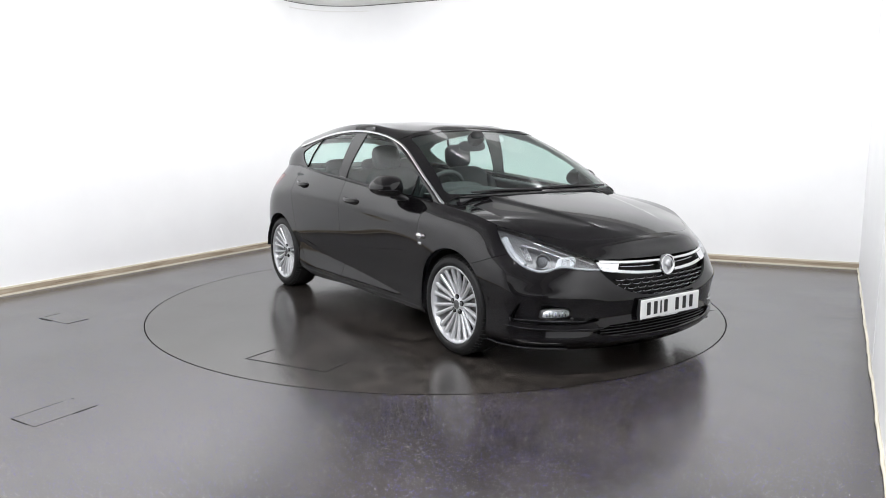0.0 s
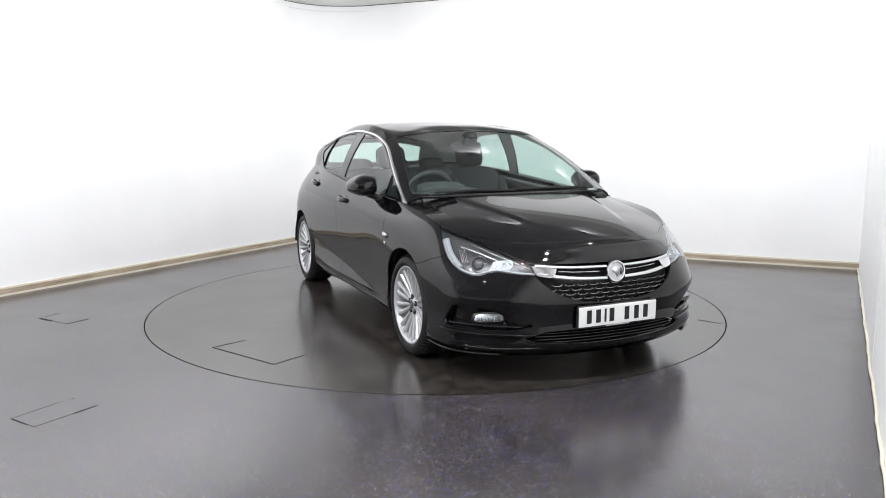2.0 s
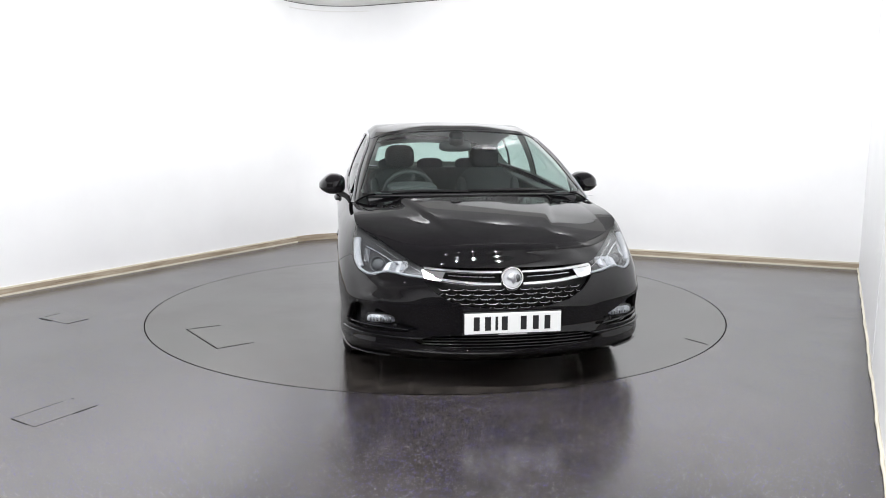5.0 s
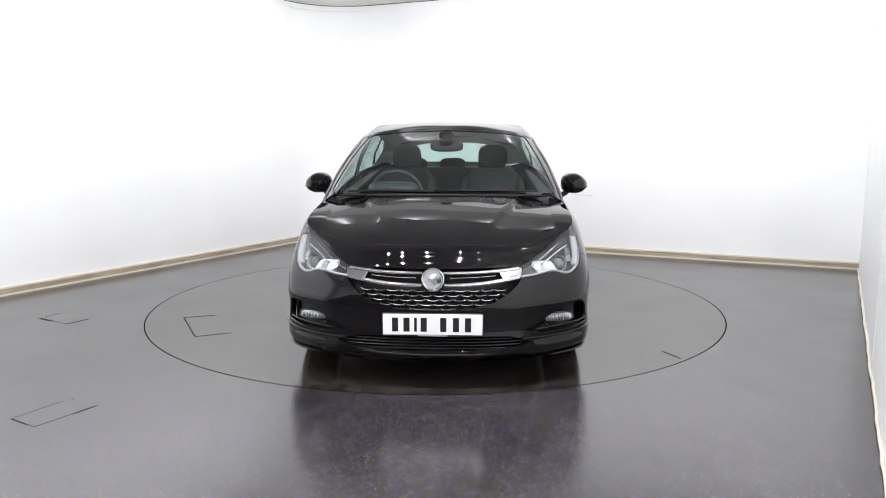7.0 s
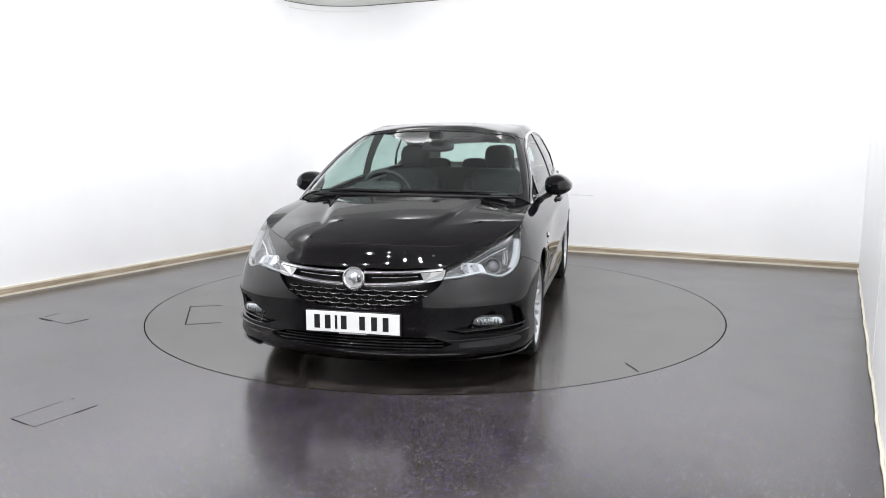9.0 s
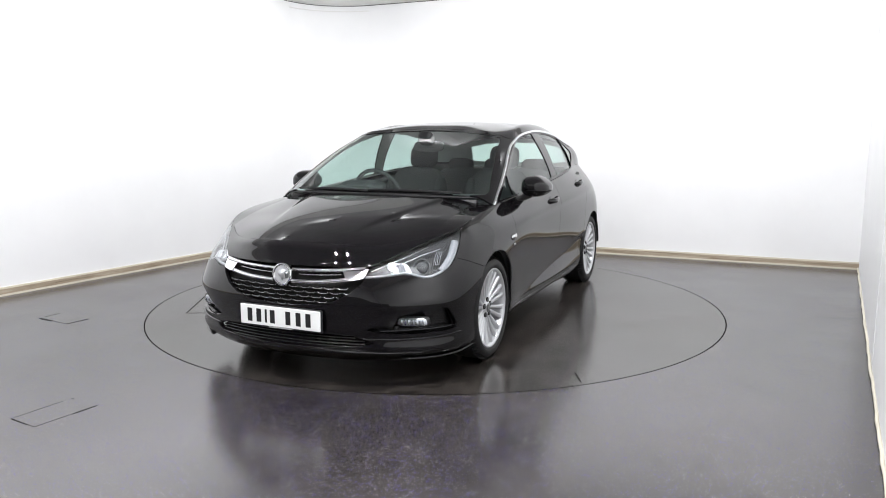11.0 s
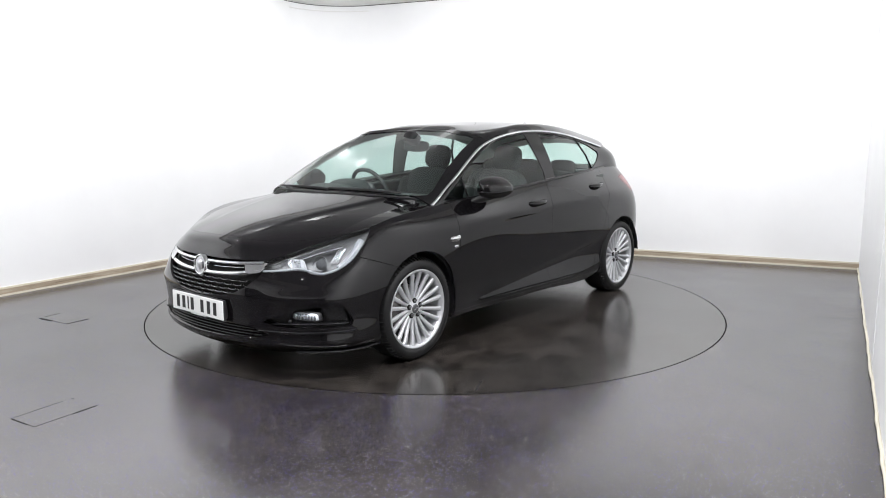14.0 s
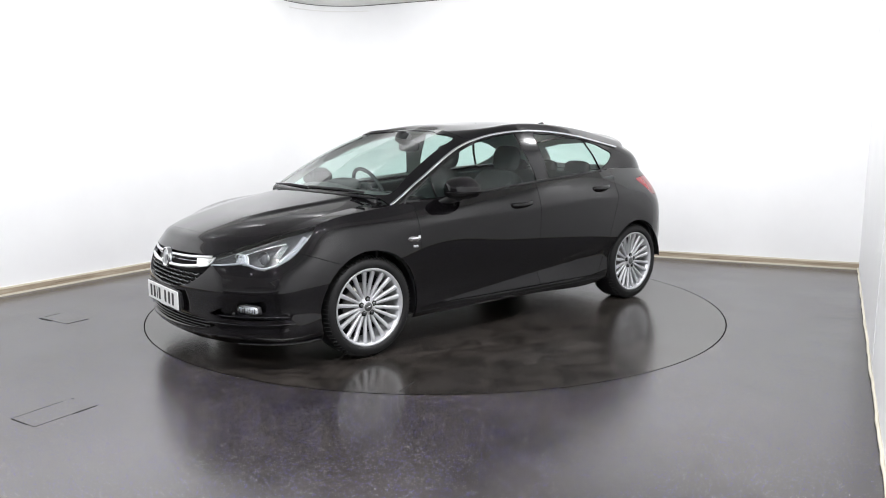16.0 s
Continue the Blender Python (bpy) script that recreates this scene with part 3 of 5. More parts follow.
def bonnet():
    """The bonnet: one smooth height over the plan through the belt and the control curves, with two opening creases."""
    edge = np.array(BELT[:8], float)
    t = np.concatenate([[0], np.cumsum(np.linalg.norm(np.diff(edge, axis=0), axis=1))])
    mirrored = np.concatenate([edge[2:0:-1] * MIRROR, edge])
    tm = np.concatenate([[-t[2], -t[1]], t])
    rim = natural(tm, mirrored, np.linspace(0, t[-1], 60))
    inner = np.array(HOOD_1[:4] + HOOD_2[:4] + HOOD_3[:4], float)
    every = np.concatenate([rim, inner])
    weight = np.concatenate([np.full(60, 1.0), np.full(len(inner), 1.2)])[:, None]
    fit = np.linalg.lstsq(bonnet_terms(every[:, 0], every[:, 1]) * weight, every[:, 2:] * weight, rcond=None)[0][:, 0]

    def height(x, y):
        ridge = 0.27 + 0.25 * np.clip((2.05 - x) / 0.9, 0, 1)
        rise = np.clip((2.02 - x) / 0.35, 0, 1)
        rise = rise * rise * (3 - 2 * rise)
        fade = np.clip((0.80 - np.abs(y)) / 0.12, 0, 1)
        return bonnet_terms(x, y) @ fit + rise * fade * 0.013 * (1 / (1 + np.exp((np.abs(y) - ridge) / 0.009)) - 1)

    # the plan: lines from the rear edge's points to the belt's points
    rear = natural(np.array([-.44, -.25, 0, .25, .44, .66, .806]), np.array([(p[0], p[1] * q, 0) for p, q in ((HOOD_3[2], -1), (HOOD_3[1], -1), (HOOD_3[0], 1), (HOOD_3[1], 1), (HOOD_3[2], 1), (HOOD_3[3], 1), (HOOD_3[4], 1))], float), np.linspace(0, .806, 80))
    front = natural(tm, mirrored, np.linspace(0, 1, 80) * (t[7] - 0.004))
    k = np.linspace(0, 1, 60)[:, None, None]
    pts = front[None] * (1 - k) + rear[None] * k
    rim_gap = front[:, 2] - height(front[:, 0], front[:, 1])
    x, y = pts[..., 0], pts[..., 1]
    pts[..., 2] = height(x, y) + rim_gap[None] * np.clip(1 - k[..., 0] * 2.5, 0, 1) ** 2
    e = 1e-3
    n = np.stack([-(height(x + e, y) - height(x - e, y)) / (2 * e), -(height(x, y + e) - height(x, y - e)) / (2 * e), np.ones_like(x)], axis=-1)
    return pts, n / np.linalg.norm(n, axis=-1, keepdims=True)


def glasshouse(t0=0.0, t1=1.0):
    foot, top, bul = np.array(GLASS_FOOT, float), np.array(GLASS_TOP, float), np.array(BULGE, float)
    rows = [foot + (top - foot) * t + bul * 4 * t * (1 - t) for t in (0.0, 0.33, 0.67, 1.0)]
    return rows


def greenhouse():
    return surface(ghosted(glasshouse()), 0.020, 0.016, (2, 2), (0, 0))


ROOF_RAIL = [(0.25, 0, 1.428), (0.275, 0.3, 1.418), (0.33, 0.545, 1.386), (0.2, 0.611, 1.384), (-0.04, 0.608, 1.418), (-0.32, 0.601, 1.43), (-0.78, 0.591, 1.402), (-1.24, 0.571, 1.336), (-1.5, 0.55, 1.3), (-1.62, 0.34, 1.345), (-1.66, 0, 1.362)]
ROOF_IN = [(.10, 0, 1.447), (.10, .28, 1.440), (.06, .47, 1.427), (-.02, .53, 1.429), (-.16, .53, 1.445), (-.38, .525, 1.452), (-.80, .51, 1.430), (-1.20, .49, 1.375), (-1.40, .44, 1.346), (-1.50, .26, 1.378), (-1.53, 0, 1.392)]
ROOF_MID = [(-.20, 0, 1.468), (-.20, .16, 1.466), (-.23, .26, 1.463), (-.27, .30, 1.462), (-.34, .30, 1.464), (-.45, .30, 1.464), (-.75, .29, 1.449), (-1.02, .28, 1.428), (-1.15, .24, 1.417), (-1.22, .13, 1.418), (-1.24, 0, 1.420)]
ROOF_SPINE = [(-.40, 0, 1.472), (-.41, 0, 1.472), (-.43, 0, 1.472), (-.46, 0, 1.472), (-.49, 0, 1.471), (-.53, 0, 1.470), (-.66, 0, 1.466), (-.82, 0, 1.457), (-.90, 0, 1.451), (-.94, 0, 1.448), (-.96, 0, 1.446)]


def steadied(line):
    """A further station just behind the windscreen pillar, which keeps the side glass flat."""
    a, b = np.array(line[3], float), np.array(line[4], float)
    return list(line[:4]) + [tuple(a + (b - a) * 0.22)] + list(line[4:])


GLASS_FOOT, GLASS_TOP, BULGE, ROOF_RAIL, ROOF_IN, ROOF_MID, ROOF_SPINE = (steadied(c) for c in (GLASS_FOOT, GLASS_TOP, BULGE, ROOF_RAIL, ROOF_IN, ROOF_MID, ROOF_SPINE))


def roof_surface():
    rows = [np.array(r, float) for r in (GLASS_TOP, ROOF_RAIL, ROOF_IN, ROOF_MID, ROOF_SPINE)]
    return surface(ghosted(np.array(rows)), 0.020, 0.016, (2, 2), (0, 0))


class Skin:
    """One half of a body surface as a mesh that can be cut along outlines and handed out in panels."""

    def __init__(self, pts, flip=False, normals=None):
        nv, nu = pts.shape[:2]
        self.P = pts.reshape(-1, 3)
        n = np.cross(np.gradient(pts, axis=1), np.gradient(pts, axis=0)).reshape(-1, 3)
        n /= np.maximum(np.linalg.norm(n, axis=1, keepdims=True), 1e-9)
        self.N = normals.reshape(-1, 3) if normals is not None else -n if flip else n
        self.bm = bmesh.new()
        self.tag = self.bm.faces.layers.int.new("tag")
        nx = [self.bm.verts.layers.float.new("n" + a) for a in "xyz"]
        self.nx = nx
        vs = []
        for p, nn in zip(self.P, self.N):
            v = self.bm.verts.new(p)
            for layer, value in zip(nx, nn):
                v[layer] = value
            vs.append(v)
        for j in range(nv - 1):
            for i in range(nu - 1):
                q = (vs[j * nu + i], vs[j * nu + i + 1], vs[(j + 1) * nu + i + 1], vs[(j + 1) * nu + i])
                self.bm.faces.new(q[::-1] if flip else q)

    def cut(self, tag, outline, flat, where):
        """Cut along an outline in the flat view flat(co) -> (a, b), for faces whose centre meets where(co); tag what lies inside."""
        O = [Vector(p) for p in outline]
        lo = Vector((min(p.x for p in O), min(p.y for p in O))) - Vector((0.03, 0.03))
        hi = Vector((max(p.x for p in O), max(p.y for p in O))) + Vector((0.03, 0.03))

        def near(f):
            c = f.calc_center_median()
            if not where(c):
                return False
            a = flat(c)
            return lo.x < a[0] < hi.x and lo.y < a[1] < hi.y

        pool = [f for f in self.bm.faces if near(f)]
        e = 1e-3
        for p, q in zip(O, O[1:] + O[:1]):
            d = (q - p)
            if d.length < 1e-6:
                continue
            n2 = Vector((-d.y, d.x)).normalized()
            x0, x1, y0, y1 = min(p.x, q.x) - 0.002, max(p.x, q.x) + 0.002, min(p.y, q.y) - 0.002, max(p.y, q.y) + 0.002
            hit_faces = []
            for f in pool:
                if not f.is_valid:
                    continue
                fl = [flat(v.co) for v in f.verts]
                if max(a[0] for a in fl) < x0 or min(a[0] for a in fl) > x1 or max(a[1] for a in fl) < y0 or min(a[1] for a in fl) > y1:
                    continue
                hit_faces.append(f)
            if not hit_faces:
                continue
            # the cutting plane, from the view's two axes
            origin = flat(Vector((0, 0, 0)))
            ax = [flat(Vector(u)) for u in ((1, 0, 0), (0, 1, 0), (0, 0, 1))]
            n3 = Vector([(a[0] - origin[0]) * n2.x + (a[1] - origin[1]) * n2.y for a in ax])
            dist = p.dot(n2) - (origin[0] * n2.x + origin[1] * n2.y)
            co = n3 * (dist / n3.length_squared)
            geom = list({g for f in hit_faces for g in (f, *f.edges, *f.verts)})
            r = bmesh.ops.bisect_plane(self.bm, geom=geom, dist=1e-5, plane_co=co, plane_no=n3.normalized())
            old = set(pool)
            pool += [g for g in r["geom"] if isinstance(g, bmesh.types.BMFace) and g not in old]
            pool = [f for f in pool if f.is_valid]
        for f in pool:
            if f.is_valid and inside(flat(f.calc_center_median()), O):
                f[self.tag] = tag

    def cut_by(self, tag, test):
        for f in self.bm.faces:
            if test(f.calc_center_median()):
                f[self.tag] = tag

    def take(self, tags):
        return [f for f in self.bm.faces if f[self.tag] in tags]


def inside(p, O):
    x, y = p[0], p[1]
    r = False
    for a, b in zip(O, O[1:] + O[:1]):
        if (a.y > y) != (b.y > y) and x < (b.x - a.x) * (y - a.y) / (b.y - a.y) + a.x:
            r = not r
    return r


def panel(name, sources, mat, parent, sides=(1, -1), gap=0.0018, rim=0.012, label="", lift=0.0, tied=False):
    """Faces of skins as mesh objects: one for each entry of sides, or one for both where tied. gap draws the edges back, rim turns them inwards."""
    made = []
    groups = [sides] if tied else [(s,) for s in sides]
    for group in groups:
        V, N, F = [], [], []
        for skin, tags in sources:
            faces = skin.take(tags)
            index, edge_count, shift = {}, {}, {}
            for f in faces:
                for e in f.edges:
                    edge_count.setdefault(e, []).append(f)
            border = [(e, fs[0]) for e, fs in edge_count.items() if len(fs) == 1 and not all(abs(v.co.y) < 2e-3 for v in e.verts)]
            for e, f in border:
                a, b = e.verts
                mid_e = (a.co + b.co) / 2
                d = (b.co - a.co)
                w = f.normal.cross(d)
                if w.length < 1e-9:
                    continue
                w.normalize()
                if (f.calc_center_median() - mid_e).dot(w) < 0:
                    w = -w
                for v in (a, b):
                    shift.setdefault(v, []).append(w)
            for side in group:
                base = len(V)
                local = {}
                for f in faces:
                    ids = []
                    for v in f.verts:
                        if v not in local:
                            local[v] = len(V)
                            n = Vector([v[layer] for layer in skin.nx])
                            co = v.co + n * lift
                            if v in shift and gap:
                                m = sum(shift[v], Vector())
                                if m.length > 1e-6:
                                    co = co + m.normalized() * gap
                            if abs(v.co.y) < 2e-3:
                                co.y = 0
                            V.append((co.x, co.y * side, co.z))
                            N.append((n.x, n.y * side, n.z))
                        ids.append(local[v])
                    F.append(ids if side > 0 else ids[::-1])
                if rim:
                    for e, f in border:
                        ids = []
                        loop = [l for l in f.loops if l.edge == e][0]
                        a, b = loop.vert, loop.link_loop_next.vert
                        pa, pb = Vector(V[local[a]]), Vector(V[local[b]])
                        na, nb = Vector(N[local[a]]), Vector(N[local[b]])
                        out = (pb - pa).cross(na) * (1 if side > 0 else -1)
                        if out.length < 1e-9:
                            continue
                        out.normalize()
                        i0 = len(V)
                        for p, n in ((pa, na), (pb, nb), (pb - nb * rim, nb), (pa - na * rim, na)):
                            V.append(tuple(p))
                        for n in (na, nb):
                            N.append(tuple((out * 0.8 + n * 0.6).normalized()))
                        N += [tuple(out)] * 2
                        q = [i0 + 1, i0, i0 + 3, i0 + 2]
                        F.append(q if side > 0 else q[::-1])
        me = bpy.data.meshes.new(name)
        me.from_pydata(V, [], F)
        me.shade_smooth()
        me.normals_split_custom_set_from_vertices(N)
        me.materials.append(mat)
        ob = new(name, me)
        ob.parent = parent
        if label:
            tagged(ob, label)
        made.append(ob)
    return made


side_view = lambda c: (c[0], c[2])
front_view = lambda c: (c[1], c[2])
diagonal = lambda c: (c[1] - c[0], c[2])
top_view = lambda c: (c[0], c[1])


def arc(cx, cz, r, a0, a1, n):
    return [(cx + r * math.cos(radians(a0 + (a1 - a0) * k / n)), cz + r * math.sin(radians(a0 + (a1 - a0) * k / n))) for k in range(n + 1)]


def rounded(points, n=5, k=0.35):
    """Round the corners of an outline."""
    P = [Vector(p) for p in points]
    out = []
    for i, p in enumerate(P):
        a, b = P[i - 1], P[(i + 1) % len(P)]
        q, r = p + (a - p) * k * 0.5, p + (b - p) * k * 0.5
        for j in range(n + 1):
            t = j / n
            out.append(tuple(q * (1 - t) ** 2 + p * 2 * t * (1 - t) + r * t * t))
    return out


car = tagged(new("car"), "gloss black five-door hatchback with chrome trim and silver alloy wheels", "car")
(T_BODY, T_ARCH, T_FDOOR, T_RDOOR, T_LAMP, T_FOG, T_GRILLE, T_LOWGRILLE, T_BUMPER, T_SILL, T_FGLASS, T_RGLASS, T_QGLASS, T_FTRI, T_SCREEN, T_HATCHGLASS, T_TAIL, T_REARB, T_ROOF, T_HOOD, T_NOSE, T_BPOST) = range(22)
flank = lambda c: c.y > 0.55

low = Skin(lower_body())
# front and rear doors, sill
FRONT_DOOR = [(.965, 1.2), (.965, .80), (.955, .60), (.93, .42), (.88, .262), (-.20, .262), (-.165, .60), (-.15, .85), (-.19, 1.2)]
REAR_DOOR = [(-.19, 1.2), (-.15, .85), (-.165, .60), (-.20, .262), (-.86, .262), (-.93, .40), (-.975, .60), (-1.06, .82), (-1.09, .95), (-1.16, 1.2)]
low.cut(T_FDOOR, FRONT_DOOR, side_view, flank)
low.cut(T_RDOOR, REAR_DOOR, side_view, flank)
low.cut(T_SILL, [(.99, .10), (.99, .258), (-.99, .258), (-.99, .10)], side_view, flank)
# nose panel above the lamps, bumper line to the arch, and the front openings
low.cut(T_NOSE, [(-2.40, .60), (-2.40, .95), (-.855, .95), (-.855, .850), (-.96, .826), (-1.10, .800), (-1.24, .768), (-1.37, .738), (-1.50, .708), (-1.645, .677), (-1.70, .664), (-1.735, .60)], diagonal, lambda c: c.x > 1.45)
low.cut(T_BUMPER, [(-2.6, .0), (-2.6, .664), (-1.74, .672), (-1.70, .617), (-1.60, .612), (-1.42, .640), (-1.20, .640), (-1.05, .660), (-.95, .690), (-.82, .660), (-.66, .615), (-.50, .60), (-.50, .0)], diagonal, lambda c: c.x > 1.45)
LAMP = [(-1.735, .612), (-1.700, .664), (-1.645, .677), (-1.50, .708), (-1.37, .738), (-1.24, .768), (-1.10, .800), (-.96, .826), (-.855, .850), (-.880, .800), (-.915, .748), (-.965, .700), (-1.03, .656), (-1.12, .622), (-1.22, .604), (-1.29, .606), (-1.36, .624), (-1.42, .630), (-1.55, .620)]
low.cut(T_LAMP, LAMP, diagonal, lambda c: c.x > 1.45 and c.y > .25)
low.cut(T_FOG, rounded([(-1.72, .340), (-1.52, .398), (-1.34, .446), (-1.18, .456), (-1.07, .428), (-.995, .345), (-1.01, .318), (-1.35, .310), (-1.58, .318)], 3), diagonal, lambda c: c.x > 1.5 and c.y > .25)
low.cut(T_GRILLE, [(-.01, .670), (.20, .668), (.40, .667), (.478, .664), (.466, .612), (.440, .578), (.392, .535), (.32, .497), (.21, .470), (.10, .460), (-.01, .457)], front_view, lambda c: c.x > 1.9)
low.cut(T_LOWGRILLE, [(-.01, .312), (.30, .312), (.42, .306), (.52, .272), (.46, .250), (.30, .240), (.10, .235), (-.01, .234)], front_view, lambda c: c.x > 1.8)
# rear bumper and tail lamps
low.cut(T_REARB, [(-1.70, .10), (-1.70, .50), (-1.64, .60), (-1.72, .70), (-1.80, .72), (-2.4, .72), (-2.4, .10)], side_view, lambda c: c.x < -1.4)
low.cut(T_TAIL, rounded([(-1.43, 1.000), (-1.62, 1.02), (-1.80, .995), (-1.95, .97), (-1.97, .90), (-1.80, .86), (-1.62, .865)], 3), side_view, lambda c: c.x < -1.4 and c.y > .3)

# wheel arches
low.cut(T_ARCH, arc(1.331, .315, .358, -20, 200, 28) + [(1.00, .10), (1.66, .10)], side_view, lambda c: c.y > .5)
low.cut(T_ARCH, arc(-1.331, .315, .350, -20, 200, 28) + [(-1.66, .10), (-1.00, .10)], side_view, lambda c: c.y > .5)

hood_points, hood_normals = bonnet()
hood = Skin(hood_points, normals=hood_normals)
glass = Skin(greenhouse())
roof = Skin(roof_surface())
# windows in the glasshouse
DLO_F = [(1.01, .948), (.86, 1.040), (.66, 1.158), (.46, 1.250), (.28, 1.312), (.08, 1.355), (-.09, 1.374), (-.135, 1.370), (-.195, 1.034), (.30, .992), (.70, .960)]
glass.cut(T_FGLASS, DLO_F, side_view, lambda c: c.y > .5 and -.3 < c.x)
glass.cut(T_FTRI, [(1.01, .948), (.90, 1.015), (.775, 1.092), (.755, .957)], side_view, lambda c: c.y > .5 and c.x > .5)
DLO_R = [(-.30, 1.376), (-.55, 1.366), (-.85, 1.328), (-1.06, 1.282), (-1.20, 1.222), (-1.20, 1.195), (-1.13, 1.140), (-1.02, 1.092), (-.90, 1.078), (-.60, 1.062), (-.33, 1.044)]
glass.cut(T_RGLASS, DLO_R, side_view, lambda c: c.y > .5 and c.x < 0)
glass.cut(T_QGLASS, [(-.875, 1.326), (-1.06, 1.282), (-1.20, 1.222), (-1.20, 1.195), (-1.13, 1.140), (-1.02, 1.092), (-.99, 1.088)], side_view, lambda c: c.y > .5 and c.x < 0)
glass.cut(T_BPOST, [(-.10, 1.374), (-.29, 1.377), (-.325, 1.043), (-.20, 1.033)], side_view, lambda c: c.y > .5 and -.4 < c.x < 0)
glass.cut(T_SCREEN, [(-.01, 1.002), (.36, 1.001), (.69, .986), (.738, .988), (.745, 1.006), (.675, 1.180), (.602, 1.326), (.584, 1.348), (.53, 1.366), (.28, 1.390), (-.01, 1.400)], front_view, lambda c: c.x > .25)
glass.cut(T_HATCHGLASS, [(-.01, 1.085), (.36, 1.085), (.50, 1.10), (.47, 1.25), (.30, 1.285), (-.01, 1.30)], front_view, lambda c: c.x < -1.45)
for f in low.bm.faces:
    if f[low.tag] == T_BODY and f.calc_center_median().x < -.7:
        f[low.tag] = T_ROOF       # the rear quarter

from mathutils.bvhtree import BVHTree
low_tree, glass_tree, roof_tree = (BVHTree.FromBMesh(s.bm) for s in (low, glass, roof))


def on_side(x, z, off=0.0, tree=None):
    """The point of the flank at (x, z), off metres outside it."""
    best = None
    for tr in (low_tree, glass_tree, roof_tree) if tree is None else (tree,):
        p, n, _, _ = tr.ray_cast(Vector((x, 2, z)), Vector((0, -1, 0)))
        if p is not None and (best is None or p.y > best[0].y):
            best = (p, n)
    p, n = best or (glass_tree.find_nearest(Vector((x, .7, z)))[:2])
    return p + Vector((0, off, 0)), n


def on_front(y, z, off=0.0):
    p, n, _, _ = low_tree.ray_cast(Vector((4, max(y, 1e-4), z)), Vector((-1, 0, 0)))
    return p + Vector((off, 0, 0)), n


def on_diag(a, z, off=0.0):
    d = Vector((-1, -1, 0)).normalized()
    p, n, _, _ = low_tree.ray_cast(Vector((4, a + 4, z)), d)
    if p is None:
        p, n, _, _ = low_tree.find_nearest(Vector((.87 - a, .87, z)))
    return p - d * off, n


# painted panels
panel("front_wing", [(low, {T_BODY})], M_PAINT, car)
panel("rear_quarter", [(low, {T_ROOF})], M_PAINT, car)
front_doors = panel("front_door", [(low, {T_FDOOR})], M_PAINT, car)
rear_doors = panel("rear_door", [(low, {T_RDOOR})], M_PAINT, car)
panel("side_skirt", [(low, {T_SILL})], M_PAINT, car)
panel("front_bumper", [(low, {T_BUMPER})], M_PAINT, car, tied=True, rim=0.03)
panel("rear_bumper", [(low, {T_REARB})], M_PAINT, car, tied=True)
panel("nose_panel", [(low, {T_NOSE})], M_PAINT, car, tied=True)
panel("bonnet", [(hood, {T_BODY})], M_PAINT, car, tied=True)
panel("roof", [(roof, {T_BODY})], M_PAINT, car, tied=True, gap=0.0)
panel("window_frame", [(glass, {T_BODY})], M_PAINT, car, gap=0.0)
panel("door_post_cover", [(glass, {T_BPOST})], M_GLOSSBLACK, car)
screen = panel("windscreen", [(glass, {T_SCREEN})], M_GLASS, car, tied=True, gap=0.0, rim=0, lift=-0.004, label="green-tinted windscreen")[0]
panel("rear_window", [(glass, {T_HATCHGLASS})], M_GLASS, car, tied=True, gap=0.0, rim=0, lift=-0.004, label="green-tinted rear window")
for nm, tg in (("front_door_window", T_FGLASS), ("rear_door_window", T_RGLASS), ("quarter_window", T_QGLASS), ("corner_window", T_FTRI)):
    panel(nm, [(glass, {tg})], M_SIDEGLASS, car, gap=0.004, rim=0, lift=-0.006, label="green-tinted side glass")
for ob in car.children:
    if "window" in ob.name or "windscreen" in ob.name:
        if "frame" not in ob.name:
            ob.visible_shadow = False
panel("tail_lamp", [(low, {T_TAIL})], M_RED, car, label="red tail lamp")
for s in (1, -1):
    for bar in ([(.757, .962), (.765, 1.02), (.777, 1.09)], [(-.868, 1.328), (-.93, 1.20), (-.985, 1.090)]):
        pts = []
        for x, z in bar:
            p, n = on_side(x, z, 0.0, glass_tree)
            pts.append((p.x, p.y * s, p.z))
        part("window_divider", tube(pts, 0.011, 6, flat=0.6), M_GLOSSBLACK, car)


def strip_on(path, r, off, mat, name, flat=0.6, n=6, tree=None):
    """A trim strip that follows the flank along (x, z) points, on both sides."""
    P = np.array(path, float)
    t = np.concatenate([[0], np.cumsum(np.linalg.norm(np.diff(P, axis=0), axis=1))])
    Q = natural(t, P, np.linspace(0, t[-1], 60))
    pts = []
    for x, z in Q:
        skin_tree = glass_tree if tree is None else tree
        for k in range(12):
            p = skin_tree.ray_cast(Vector((x, 2, z - .004 * k)), Vector((0, -1, 0)))[0]
            if p is not None:
                break
        if p is None:
            p = skin_tree.find_nearest(Vector((x, .8, z)))[0]
        pts.append((x, p.y + off, z))
    for _ in range(3):
        pts = [pts[0]] + [tuple((pts[k - 1][i] + 2 * pts[k][i] + pts[k + 1][i]) / 4 for i in range(3)) for k in range(1, len(pts) - 1)] + [pts[-1]]
    pts = [Vector(p) for p in pts]
    for s in (1, -1):
        part(name, tube([(p.x, p.y * s, p.z) for p in pts], r, n, flat=flat), mat, car, "bright chrome window strip" if mat is M_CHROME else "")


